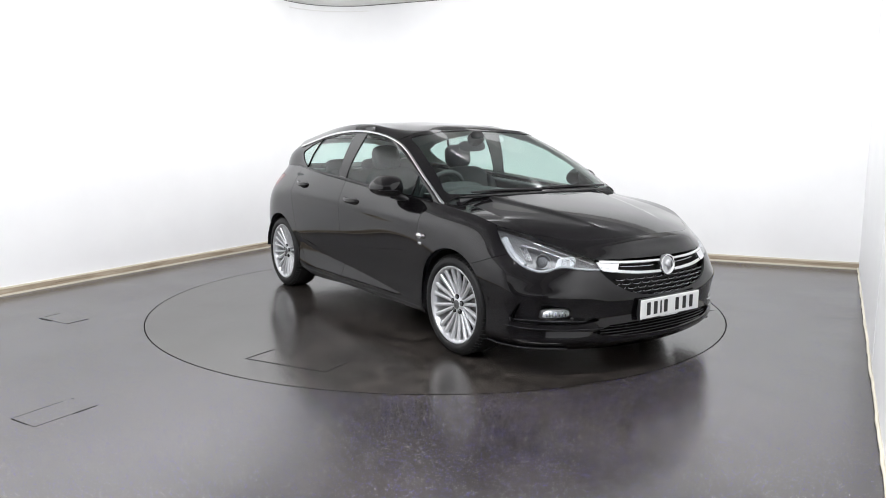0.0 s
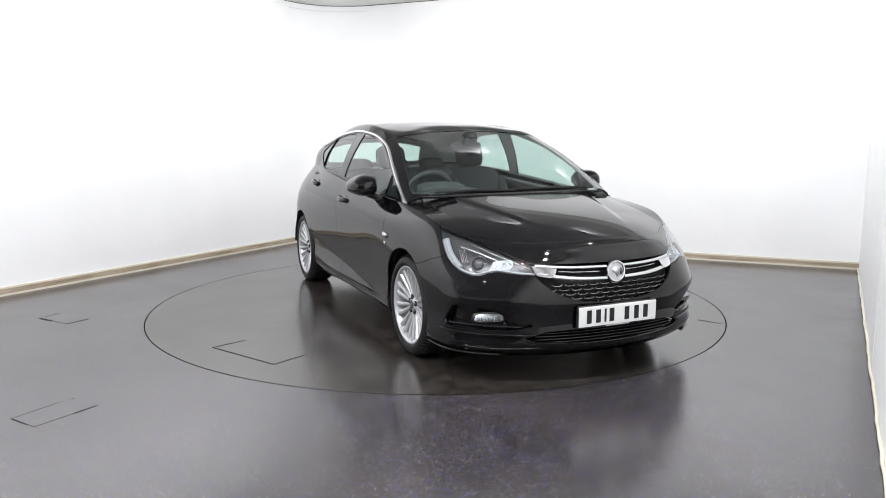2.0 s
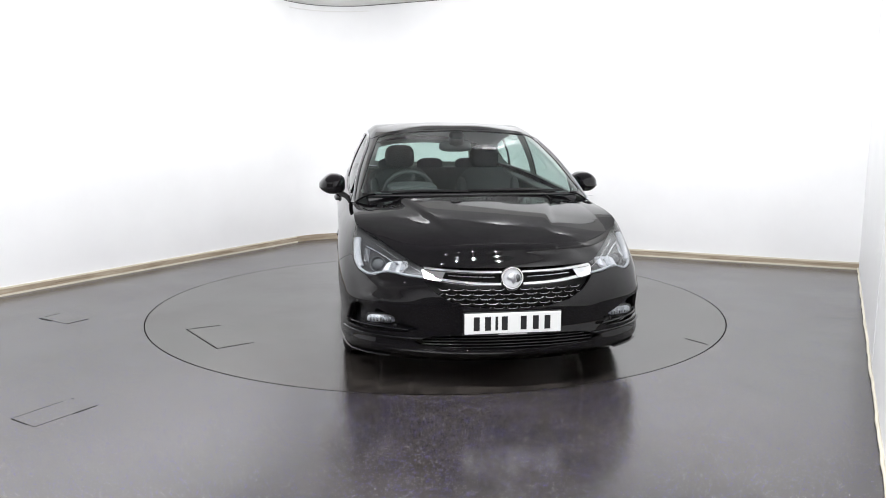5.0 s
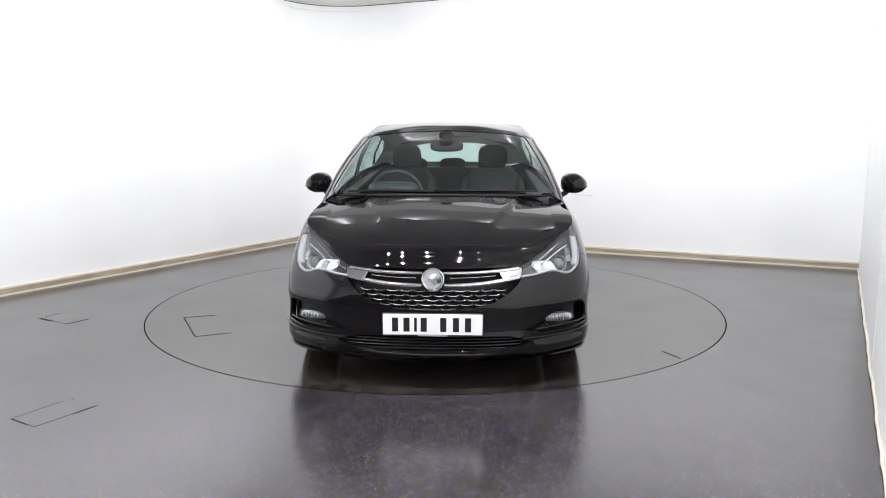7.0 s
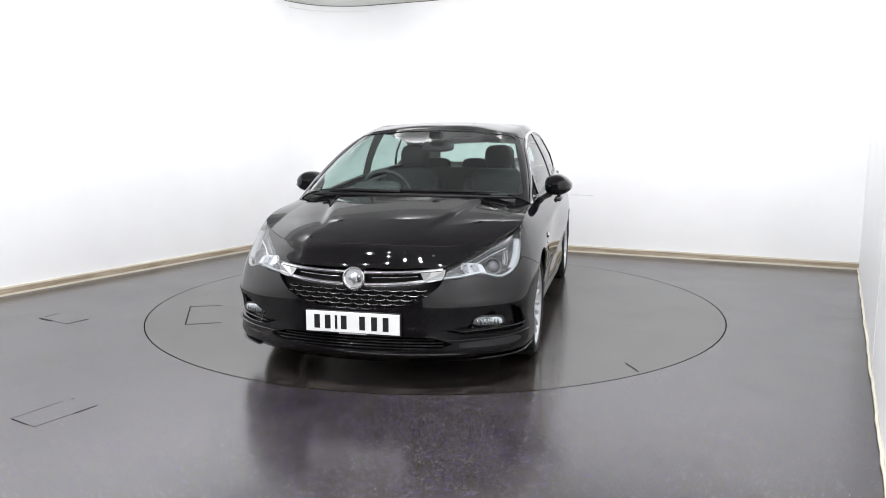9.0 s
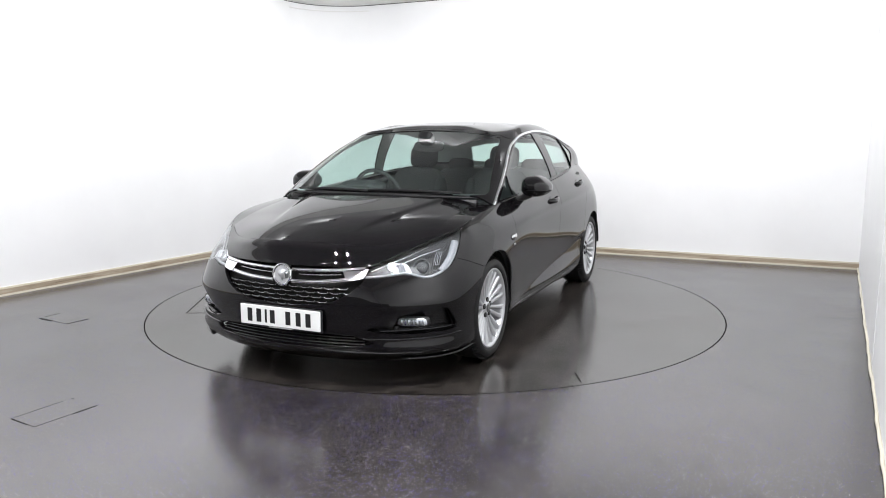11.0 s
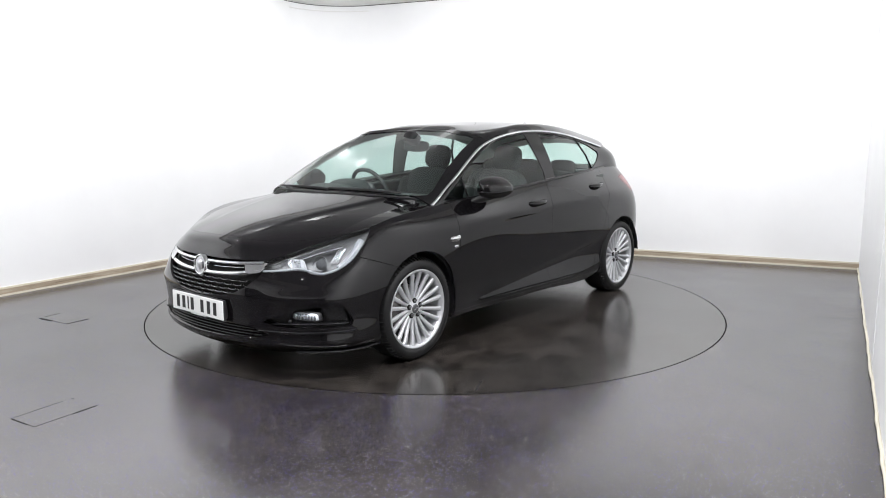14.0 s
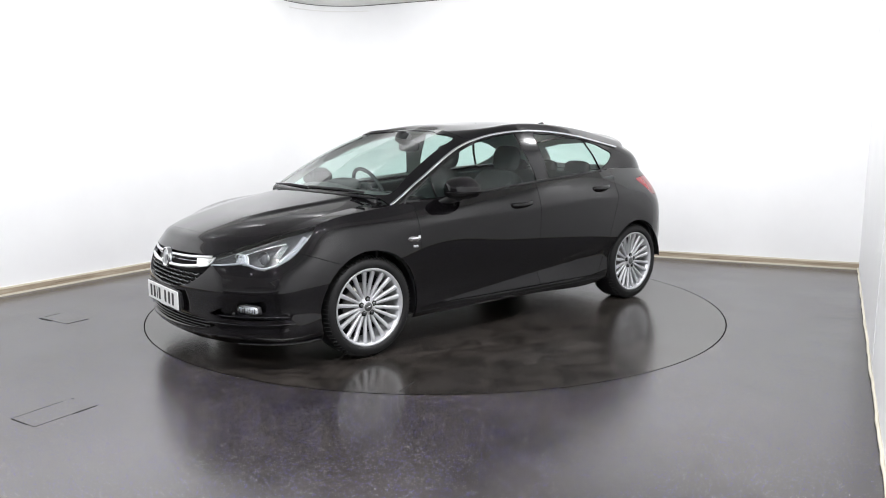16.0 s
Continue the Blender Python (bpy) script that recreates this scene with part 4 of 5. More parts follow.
CHROME_LINE = [(1.12, .926), (1.00, .996), (.84, 1.087), (.62, 1.206), (.42, 1.294), (.20, 1.350), (0, 1.380), (-.206, 1.393), (-.45, 1.388), (-.75, 1.360), (-1.0, 1.320), (-1.30, 1.262)]
strip_on(CHROME_LINE, 0.0115, 0.004, M_CHROME, "chrome_window_strip", flat=0.9)
strip_on([(1.0, .936), (.60, .956), (.20, .990), (-.20, 1.022), (-.60, 1.050), (-1.0, 1.078)], 0.007, 0.003, M_GLOSSBLACK, "window_seal")
strip_on([(.97, .232), (.40, .228), (-.30, .226), (-.97, .232)], 0.003, -0.001, M_GLOSSBLACK, "skirt_edge", tree=low_tree)

# wheel arch liners and the floor pan
for cx in (1.331, -1.331):
    for s in (1, -1):
        b = bmesh.new()
        rows = []
        for k in range(19):
            a = radians(-15 + (210 if cx > 0 else 192) * k / 18)
            rows.append([b.verts.new((cx + .385 * math.cos(a), y * s, .315 + .385 * math.sin(a))) for y in (.885 if cx > 0 else .89, .60)])
        for p, q in zip(rows, rows[1:]):
            b.faces.new((p[0], p[1], q[1], q[0]))
        b.faces.new([r[1] for r in rows])
        for v in b.verts:
            if abs(v.co.y) > .8:
                dx, dz = v.co.x - cx, v.co.z - .315
                k = .349 / .385
                v.co.x, v.co.z, v.co.y = cx + dx * k, .315 + dz * k, v.co.y - s * .022
        part("wheel_arch_liner", b, M_BLACK, car)
part("underbody", box_bm(3.3, 1.5, .07, .03, 2, (0.0, 0, .215)), M_BLACK, car)
part("underbody_tray", box_bm(.55, .95, .05, .02, 2, (1.72, 0, .185)), M_BLACK, car)
part("rear_tray", box_bm(.36, 1.05, .10, .03, 2, (-1.68, 0, .31)), M_BLACK, car)
for s in (1, -1):
    p0 = [on_diag(a, .178, 0.012)[0] for a in np.linspace(-1.45, -.80, 14)]
    part("bumper_lip", tube([(p.x, p.y * s, p.z - .002) for p in p0], 0.013, 8, flat=0.5), M_GLOSSBLACK, car)


# ---- wheels ----
WHEEL_R = 0.315


def wheel_at(x, y, side):
    """Alloy wheel with twenty slim spokes in pairs; local y points outwards."""
    rim = lathe([(.222, -.17), (.240, -.165), (.240, -.02), (.236, .035), (.2455, .048), (.2455, .056), (.241, .0585), (.233, .056), (.226, .044), (.218, .02), (.218, -.15)], 72)
    wheel = part("wheel", rim, M_ALLOY, car, "silver multi-spoke alloy wheel")
    tyre = [(.240, -.150), (.248, -.158), (.268, -.163), (.290, -.158), (.303, -.146), (.310, -.128), (.3135, -.10), (.3150, -.05), (.3135, .0), (.310, .028), (.303, .048), (.290, .061), (.268, .067), (.253, .064), (.2465, .057), (.241, .045)]
    t = part("tyre", lathe(tyre, 96), M_RUBBER, wheel, "black rubber tyre with moulded sidewall")
    tread = bmesh.new()
    for k in range(72):
        a = 2 * math.pi * k / 72
        for y0, y1 in ((.018, .056), (-.118, -.152)):
            box = bmesh.new()
            bmesh.ops.create_cube(box, size=1.0)
            bmesh.ops.scale(box, vec=(.0035, abs(y1 - y0), .017), verts=box.verts)
            r = .3055
            m = Matrix.Rotation(-a, 4, "Y") @ Matrix.Translation((0, (y0 + y1) / 2, r)) @ Matrix.Rotation(radians(-25 if y0 > 0 else 25), 4, "X")
            bmesh.ops.transform(box, matrix=m, verts=box.verts)
            vs = [tread.verts.new(v.co) for v in box.verts]
            box.verts.index_update()
            for f in box.faces:
                tread.faces.new([vs[v.index] for v in f.verts])
            box.free()
    tagged(part("tread_block", tread, M_GAP, wheel, smooth=False), kind="stuff")
    # a spoke: tapered bar from hub to rim, ridged, dished
    def spoke_bm():
        b = bmesh.new()
        rows = []
        for k in range(9):
            q = k / 8
            r = .048 + (.226 - .048) * q
            h = .020 + .030 * q ** 1.5 if q < .9 else .046
            w = .0082 + .0040 * q + (.003 if k == 8 else 0)
            rows.append([b.verts.new((u, hh, r)) for u, hh in ((-w, h - .020), (-w, h - .003), (-w * .45, h), (w * .45, h), (w, h - .003), (w, h - .020))])
        for p, q in zip(rows, rows[1:]):
            for i in range(5):
                b.faces.new((p[i], p[i + 1], q[i + 1], q[i]))
        bmesh.ops.recalc_face_normals(b, faces=b.faces)
        return b
    first = None
    for k in range(20):
        a = 360 * (k // 2) / 10 + (8.2 if k % 2 else -8.2)
        m = Matrix.Rotation(radians(a), 4, "Y")
        if first is None:
            first = part("spoke", spoke_bm(), M_ALLOY, wheel, pose_m=m)
        else:
            o = new("spoke", first.data)
            o.parent, o.matrix_basis = wheel, m
    part("hub", lathe([(0, .030), (.030, .030), (.036, .027), (.052, .022), (.062, .016), (.066, .0), (.066, -.03)], 40), M_ALLOY, wheel)
    for k in range(5):
        a = radians(72 * k + 18)
        # flat black disc paints the shade of a nut hole onto the hub
        part("nut_well_shade", lathe([(0, .0275), (.0165, .0275), (.0175, .02)], 20), M_GAP, wheel, pose_m=Matrix.Translation((.048 * math.cos(a), 0, .048 * math.sin(a))))
    part("centre_cap", lathe([(0, .0345), (.022, .0345), (.0275, .0325), (.0290, .029)], 28), M_CAP, wheel, "dark silver centre cap")
    part("cap_emblem", box_bm(.030, .002, .005, .001, 1, (0, .0355, 0), m=Matrix.Rotation(radians(25), 4, "Y")), M_SATIN, wheel)
    for k in range(5):
        a = radians(72 * k + 18)
        part("wheel_nut", lathe([(0, .0345), (.008, .0345), (.0105, .031), (.0105, .018)], 6), M_CAP, wheel, pose_m=Matrix.Translation((.048 * math.cos(a), 0, .046 * math.sin(a))))
    part("brake_disc", lathe([(.05, -.035), (.14, -.035), (.14, -.058), (.05, -.058)], 48), M_DISCBRAKE, wheel)
    part("brake_drum_shield", lathe([(.0, -.10), (.216, -.10), (.216, -.105)], 40), M_GAP, wheel)
    part("brake_caliper", box_bm(.07, .07, .13, .015, 2, (-.115, -.045, .02)), M_DISCBRAKE, wheel)
    m = Matrix.Translation((x, y * side, WHEEL_R))
    if side < 0:
        m = m @ Matrix.Rotation(math.pi, 4, "Z")
    wheel.matrix_basis = m
    return wheel


for x, y in ((1.331, .815), (-1.331, .800)):
    for s in (1, -1):
        wheel_at(x, y, s)


# ---- front end ----
def backing(name, skin, tag, lift, mat, label=""):
    return panel(name, [(skin, {tag})], mat, car, tied=True, gap=-0.004, rim=0, lift=lift, label=label)[0]


grille = backing("grille", low, T_GRILLE, -0.045, M_GAP, "black honeycomb radiator grille")


def grille_bar(points, h0, h1, depth, off, mat, name, parent, n=26, lean=0.28):
    """A bright bar across the nose: a ribbon that follows the bumper's curve. points: (y, z) centre line."""
    P = np.array(points, float)
    t = np.linspace(0, 1, len(P))
    q = np.linspace(0, 1, n)
    Q = natural(t, P, q)
    b = bmesh.new()
    rows = []
    for k, (y, z) in enumerate(Q):
        h = h0 + (h1 - h0) * q[k]
        p, _ = on_front(abs(y), z)
        x = p.x + off
        rows.append([b.verts.new(c) for c in ((x - depth, y, z - h), (x - .004, y, z - h), (x, y, z - h * .6), (x - lean * h, y, z + h * .6), (x - .004 - lean * h, y, z + h), (x - depth, y, z + h))])
    for p, r in zip(rows, rows[1:]):
        for i in range(5):
            b.faces.new((p[i], r[i], r[i + 1], p[i + 1]))
    bmesh.ops.recalc_face_normals(b, faces=b.faces)
    return part(name, b, mat, parent)


for s in (1, -1):
    grille_bar([(.055 * s, .648), (.20 * s, .650), (.34 * s, .654), (.455 * s, .660)], .0075, .010, .02, .004, M_CHROME, "chrome_bar", grille)
    grille_bar([(.060 * s, .586), (.20 * s, .590), (.33 * s, .601), (.455 * s, .620)], .0095, .012, .02, .004, M_CHROME, "chrome_bar", grille)
    # wing end where the two bars meet the headlamp
    def wing_place(a, bb, c):
        p, _ = on_front(a, bb)
        return Vector((p.x - .004 + c - .14 * (bb - .615), a * s, bb))
    part("chrome_wing", prism([(.345, .652), (.405, .656), (.468, .660), (.466, .632), (.455, .612), (.40, .603), (.372, .606)], .010, wing_place, bevel=.002), M_CHROME, grille, smooth=False)
    grille_bar([(.09 * s, .620), (.20 * s, .622), (.33 * s, .628)], .003, .003, .02, -.022, M_SATIN, "inner_bar", grille)


def honeycomb():
    """Rows of small shelved cells with bright lower lips."""
    cell = None
    for r in range(5):
        z = .557 - r * .0240
        half_w = .44 - (.006, .026, .06, .12, .22)[r]
        pitch = .071
        n = int(half_w / pitch)
        xs = [(i + (.5 if r % 2 else 0)) * pitch for i in range(-n - 1, n + 2)]
        for y in xs:
            if abs(y) > half_w - .012:
                continue
            p, nn = on_front(abs(y), z)
            turn = math.atan2(nn.y * (1 if y > 0 else -1), nn.x)
            if cell is None:
                b = bmesh.new()
                path = [(-.0, -.029, .006), (-.0, -.024, .000), (.0, -.015, -.0035), (.0, .015, -.0035), (.0, .024, .000), (.0, .029, .006)]
                b = tube(path, .0020, 5, b)
                cell = part("grille_cell", b, M_CELL, grille)
                hood_b = box_bm(.03, .052, .0035, .001, 1, (-.018, 0, -.002))
                cell_shelf = part("grille_shelf", hood_b, M_GLOSSBLACK, grille)
                o, o2 = cell, cell_shelf
            else:
                o, o2 = new("grille_cell", cell.data), new("grille_shelf", cell_shelf.data)
                o.parent = o2.parent = grille
            o.matrix_basis = o2.matrix_basis = Matrix.Translation((p.x - .012, y, z)) @ Matrix.Rotation(turn, 4, "Z")


honeycomb()

lower_grille = backing("lower_grille", low, T_LOWGRILLE, -0.05, M_GAP, "black slatted lower air intake")
for k, z in enumerate((.298, .281, .264, .248)):
    w = (.42, .47, .47, .40)[k]
    grille_bar([(-w, z - .004), (-w / 2, z - .001), (0, z), (w / 2, z - .001), (w, z - .004)], .0045, .0045, .03, -.016, M_GLOSSBLACK, "slat", lower_grille, 30)

# emblem: a plain bright disc with a rim
def emblem(parent):
    p, _ = on_front(0, .617)
    m = Matrix.Translation((p.x - .012, 0, .617)) @ Matrix.Rotation(radians(-90), 4, "Z") @ Matrix.Rotation(radians(5), 4, "X")
    e = part("emblem", lathe([(0, .016), (.048, .016), (.050, .021), (.054, .024), (.059, .022), (.0615, .014), (.0615, -.03)], 48), M_CHROME, parent, "round chrome emblem", pose_m=m)
    part("emblem_field", lathe([(0, .0172), (.047, .0172)], 40), M_EMBLEM, e)
    part("emblem_shape", prism([(-.030, -.002), (-.018, .020), (.004, .030), (.026, .022), (.016, .010), (.024, -.014), (.004, -.034), (-.006, -.010)], .006, lambda a, b, c: Vector((-a, .0172 + c, b)), bevel=.002), M_EMBLEM, e)
    part("emblem_shadow", prism([(-.044, -.012), (-.042, .012), (-.028, .022), (-.012, .016), (-.006, .002), (-.016, -.004), (-.012, -.016), (-.030, -.022)], .003, lambda a, b, c: Vector((a, .0174 + c, b))), M_CAP, e)


emblem(grille)

# number plate with plain bars
plate_x = 2.292
plate = part("number_plate", box_bm(.008, .520, .111, .003, 2, (plate_x, 0, .3855)), M_PLATE, car, "white number plate with seven black bars", smooth=False)
part("plate_holder", box_bm(.014, .532, .125, .005, 2, (plate_x - .011, 0, .383)), M_BLACK, plate, smooth=False)
part("plate_fixing_panel", box_bm(.06, .50, .10, .01, 2, (plate_x - .045, 0, .383)), M_BLACK, plate, smooth=False)
for y in (.196, .136, .089, .046, -.056, -.122, -.185):
    w = .014 if y == .089 else .032
    part("plate_bar", box_bm(.0012, w, .074, .0004, 1, (plate_x + .0046, -y, .3855)), M_INK, plate, smooth=False)
part("plate_caption_bar", box_bm(.0012, .155, .006, .0004, 1, (plate_x - .0035, 0, .3245)), M_PLATE, plate, smooth=False)


# headlamps
def headlamp(s):
    cover = [o for o in panel("headlamp", [(low, {T_LAMP})], M_CLEAR, car, sides=(s,), gap=.001, rim=.0, label="clear headlamp with a white light guide")][0]
    cover.visible_shadow = False
    body = panel("housing", [(low, {T_LAMP})], M_LAMPGREY, car, sides=(s,), gap=-.006, rim=0, lift=-.045)[0]
    body.parent = cover

    def at(a, z, off):
        p, n = on_diag(a, z)
        q = p + n * off
        return Vector((q.x, q.y * s, q.z)), Vector((n.x, n.y * s, n.z))

    def bar(path, r, off, mat, name, flat=0.7):
        P = np.array(path, float)
        Q = natural(np.linspace(0, 1, len(P)), P, np.linspace(0, 1, 30))
        part(name, tube([at(a, z, off)[0] for a, z in Q], r, 7, flat=flat), mat, cover)

    # white guide along the foot, round the elbow and up the outer edge
    bar([(-1.70, .6215), (-1.55, .628), (-1.43, .638), (-1.36, .632), (-1.28, .617), (-1.21, .615), (-1.12, .633), (-1.04, .664), (-.975, .708), (-.915, .775)], .0095, -.010, M_DRL, "light_guide")
    bar([(-1.46, .676), (-1.34, .704), (-1.22, .728), (-1.08, .750)], .0075, -.016, M_SILVER, "upper_trim")
    bar([(-1.66, .650), (-1.50, .690), (-1.34, .724), (-1.16, .764)], .0030, -.014, M_SATIN, "inner_trim")
    bar([(-1.11, .644), (-1.045, .680), (-.985, .724), (-.935, .782)], .0190, -.016, M_DRL, "light_guide_end")
    # ribbed outer column, dark projector, bright inner reflector box
    for k in range(4):
        bar([(-1.165 + .016 * k, .672), (-1.145 + .016 * k, .700), (-1.110 + .016 * k, .742)], .0030, -.022, M_SILVER, "rib")
    p, n = at(-1.245, .676, -.045)
    f = (n + Vector((1.2, 0, 0))).normalized()
    m = Matrix.Translation(p) @ f.to_track_quat("Y", "Z").to_matrix().to_4x4()
    part("projector_ring", lathe([(.046, .020), (.043, .024), (.038, .012), (.036, .004)], 32), M_CAP, cover, pose_m=m)
    part("projector_lens", lathe([(0, .026), (.014, .025), (.026, .019), (.033, .009), (.036, .002)], 28), M_LENS, cover, "smoked glass projector lens", pose_m=m)
    p, n = at(-1.445, .668, -.032)
    f = (n + Vector((1.6, 0, .25))).normalized()
    m = Matrix.Translation(p) @ f.to_track_quat("Y", "Z").to_matrix().to_4x4()
    flip = 1 if s > 0 else -1
    part("reflector", prism(rounded([(-.085, -.030), (-.050, .030), (.058, .036), (.062, -.016), (.010, -.034)], 4, .4), .006, lambda a, b, c: Vector((a * flip, c, b)), bevel=.002), M_LAMPBOWL, cover, "bright main-beam reflector", pose_m=m, smooth=False)
    part("reflector_fold", prism([(-.046, -.020), (-.030, .024), (.006, .026), (-.012, -.026)], .008, lambda a, b, c: Vector((a * flip, c + .004 + .12 * b, b)), bevel=.002), M_SILVER, cover, pose_m=m, smooth=False)
    part("reflector_fold", prism([(.016, -.022), (.026, .026), (.050, .026), (.052, -.010)], .008, lambda a, b, c: Vector((a * flip, c + .004 - .15 * b, b)), bevel=.002), M_SILVER, cover, pose_m=m, smooth=False)


for s in (1, -1):
    headlamp(s)


# fog lamps in their dark recesses
def fog(s):
    pocket = panel("fog_recess", [(low, {T_FOG})], M_GLOSSBLACK, car, sides=(s,), gap=-.006, rim=0, lift=-.05, label="black fog lamp recess")[0]

    def at(a, z, off):
        p, n = on_diag(a, z)
        q = p + n * off
        return Vector((q.x, q.y * s, q.z)), Vector((n.x, n.y * s, n.z))

    p, n = at(-1.37, .372, -.030)
    m = Matrix.Translation(p) @ (n + Vector((.8, 0, 0))).normalized().to_track_quat("Y", "Z").to_matrix().to_4x4()
    sc = Matrix.Diagonal((1.0, 1, .42, 1))
    quad = rounded([(-.086, -.019), (-.076, .024), (.074, .024), (.086, -.019)], 4, .5)
    part("fog_bezel", prism([(a * 1.16, b * 1.3) for a, b in quad], .016, lambda a, b, c: Vector((a, c - .014, b)), bevel=.004), M_BLACK, pocket, pose_m=m)
    part("fog_bowl", prism(quad, .008, lambda a, b, c: Vector((a, c - .004, b)), bevel=.003), M_LAMPBOWL, pocket, "bright fog lamp reflector", pose_m=m)
    for k in range(-3, 4):
        part("fog_facet", box_bm(.011, .005, .030, .0015, 1, (k * .019, .006, 0), m=Matrix.Rotation(radians(24 if k % 2 else -28), 4, "Z")), M_SILVER, pocket, pose_m=m)
    c = part("fog_lens", lathe([(0, .013), (.05, .011), (.084, .008)], 32), M_CLEAR, pocket, pose_m=m @ sc)
    c.visible_shadow = False
    for z, a0, a1, r in ((.332, -1.62, -1.02, .009),):
        part("recess_blade", tube([at(a, z + .004 * math.sin(4 * (a + 1.6)), -.012)[0] for a in np.linspace(a0, a1, 16)], r, 7, flat=.6), M_GLOSSBLACK, pocket)
    part("parking_sensor", lathe([(0, .006), (.008, .005), (.010, 0)], 16), M_BLACK, pocket, pose_m=Matrix.Translation(at(-1.50, .345, -.03)[0]) @ n.to_track_quat("Y", "Z").to_matrix().to_4x4())


for s in (1, -1):
    fog(s)
    blade = [on_diag(a, .290 + .004 * ((a + 1.4) / .3) ** 2, .006)[0] for a in np.linspace(-1.74, -.97, 22)]
    part("bumper_blade", tube([(p.x, p.y * s, p.z) for p in blade], .009, 8, flat=.5), M_GLOSSBLACK, car)


# door handles, badges, mirrors
def handle(x, z, s, parent):
    p, n = on_side(x, z)
    b = bmesh.new()
    rows = []
    for k in range(13):
        q = k / 12
        u = (q - .5) * .225
        bow = 4 * q * (1 - q)
        off = -.004 + .040 * bow ** .55
        hh = .010 + .008 * bow ** .5
        xx = p.x + u
        y0 = on_side(xx, z)[0].y
        zz = z + .012 * (.5 - q) - .004 * bow
        rows.append([b.verts.new((xx, (y0 + off + dy) * s, zz + dz)) for dy, dz in ((-.012, -hh), (-.003, -hh * 1.05), (.004, -hh * .4), (.004, hh * .5), (-.003, hh), (-.012, hh))])
    for a, c in zip(rows, rows[1:]):
        for i in range(6):
            b.faces.new((a[i], a[(i + 1) % 6], c[(i + 1) % 6], c[i]))
    b.faces.new(rows[0])
    b.faces.new(rows[-1][::-1])
    bmesh.ops.recalc_face_normals(b, faces=b.faces)
    part("door_handle", b, M_PAINT, parent)
    cup = lathe([(0, .001), (.062, .001), (.070, .0005)], 28)
    m = Matrix.Translation((p.x + .01, (p.y + .0015) * s, z)) @ (Vector((n.x, n.y * s, n.z))).to_track_quat("Y", "Z").to_matrix().to_4x4() @ Matrix.Diagonal((1, 1, .45, 1))
    part("handle_recess", cup, M_GLOSSBLACK, parent, pose_m=m)


for i, s in enumerate((1, -1)):
    handle(.035, .880, s, front_doors[i])
    handle(-.893, .955, s, rear_doors[i])
    badge = prism([(-.052, .004), (-.046, .024), (.040, .020), (.052, .006), (.030, -.012), (-.022, -.014)], .006, lambda a, b, c: Vector((1.012 + a, (on_side(1.012 + a, .711 + b)[0].y + c) * s, .711 + b)), bevel=.002)
    part("wing_badge", badge, M_CHROME, car, "small chrome wing badge")
    part("trim_badge", box_bm(.038, .004, .016, .004, 2, (1.002, (on_side(1.002, .668)[0].y + .002) * s, .668)), M_SATIN, car)


def mirror(s):
    def put(v):
        return Vector((v[0], v[1] * s, v[2]))
    # housing: rounded pod, fuller at its outer lower edge
    b = bmesh.new()
    bmesh.ops.create_uvsphere(b, u_segments=36, v_segments=22, radius=1)
    for v in b.verts:
        x, y, z = v.co
        sg = lambda q, e: math.copysign(abs(q) ** e, q)
        X = sg(x, .62) * (.150 if x > 0 else .070)
        Y = sg(y, .72 if y < 0 else .92) * .094
        Z = sg(z, .66) * (.080 if z > 0 else .066)
        Z *= 1.0 - .46 * max(y, 0) ** 1.6 - .06 * min(y, 0) ** 2
        Z -= .006 * max(y, 0)
        X -= .030 * max(y, 0) ** 2
        v.co = put((.618 + X, .932 + Y, 1.014 + Z))
    if s < 0:
        bmesh.ops.reverse_faces(b, faces=b.faces)
    housing = part("door_mirror", b, M_PAINT, car, "gloss black door mirror")
    g = bmesh.new()
    bmesh.ops.create_circle(g, cap_ends=True, radius=1, segments=36)
    for v in g.verts:
        v.co = put((.546, .930 + v.co.x * .080, 1.014 + v.co.y * .058))
    part("mirror_glass", g, M_CHROME, housing)
    part("indicator_strip", tube([put((.618 + .146 * math.cos(q) + .003, .932 + .095 * math.sin(q), .996)) for q in np.linspace(-.5, 1.1, 14)], .005, 6), M_GLOSSBLACK, housing)
    stalk = bmesh.new()
    rows = []
    for k in range(8):
        q = k / 7
        c = Vector((.72 - .095 * q, .800 + .095 * q, .905 + .052 * q + .010 * math.sin(q * 3)))
        w, h = .064 - .014 * q, .026 + .010 * (1 - q)
        rows.append([stalk.verts.new(put((c.x + w * math.cos(a), c.y + .012 * math.sin(a), c.z + h * math.sin(a)))) for a in [2 * math.pi * i / 10 for i in range(10)]])
    for p, r in zip(rows, rows[1:]):
        for i in range(10):
            stalk.faces.new((p[i], p[(i + 1) % 10], r[(i + 1) % 10], r[i]))
    bmesh.ops.recalc_face_normals(stalk, faces=stalk.faces)
    part("mirror_arm", stalk, M_BLACK, housing)


for s in (1, -1):
    mirror(s)

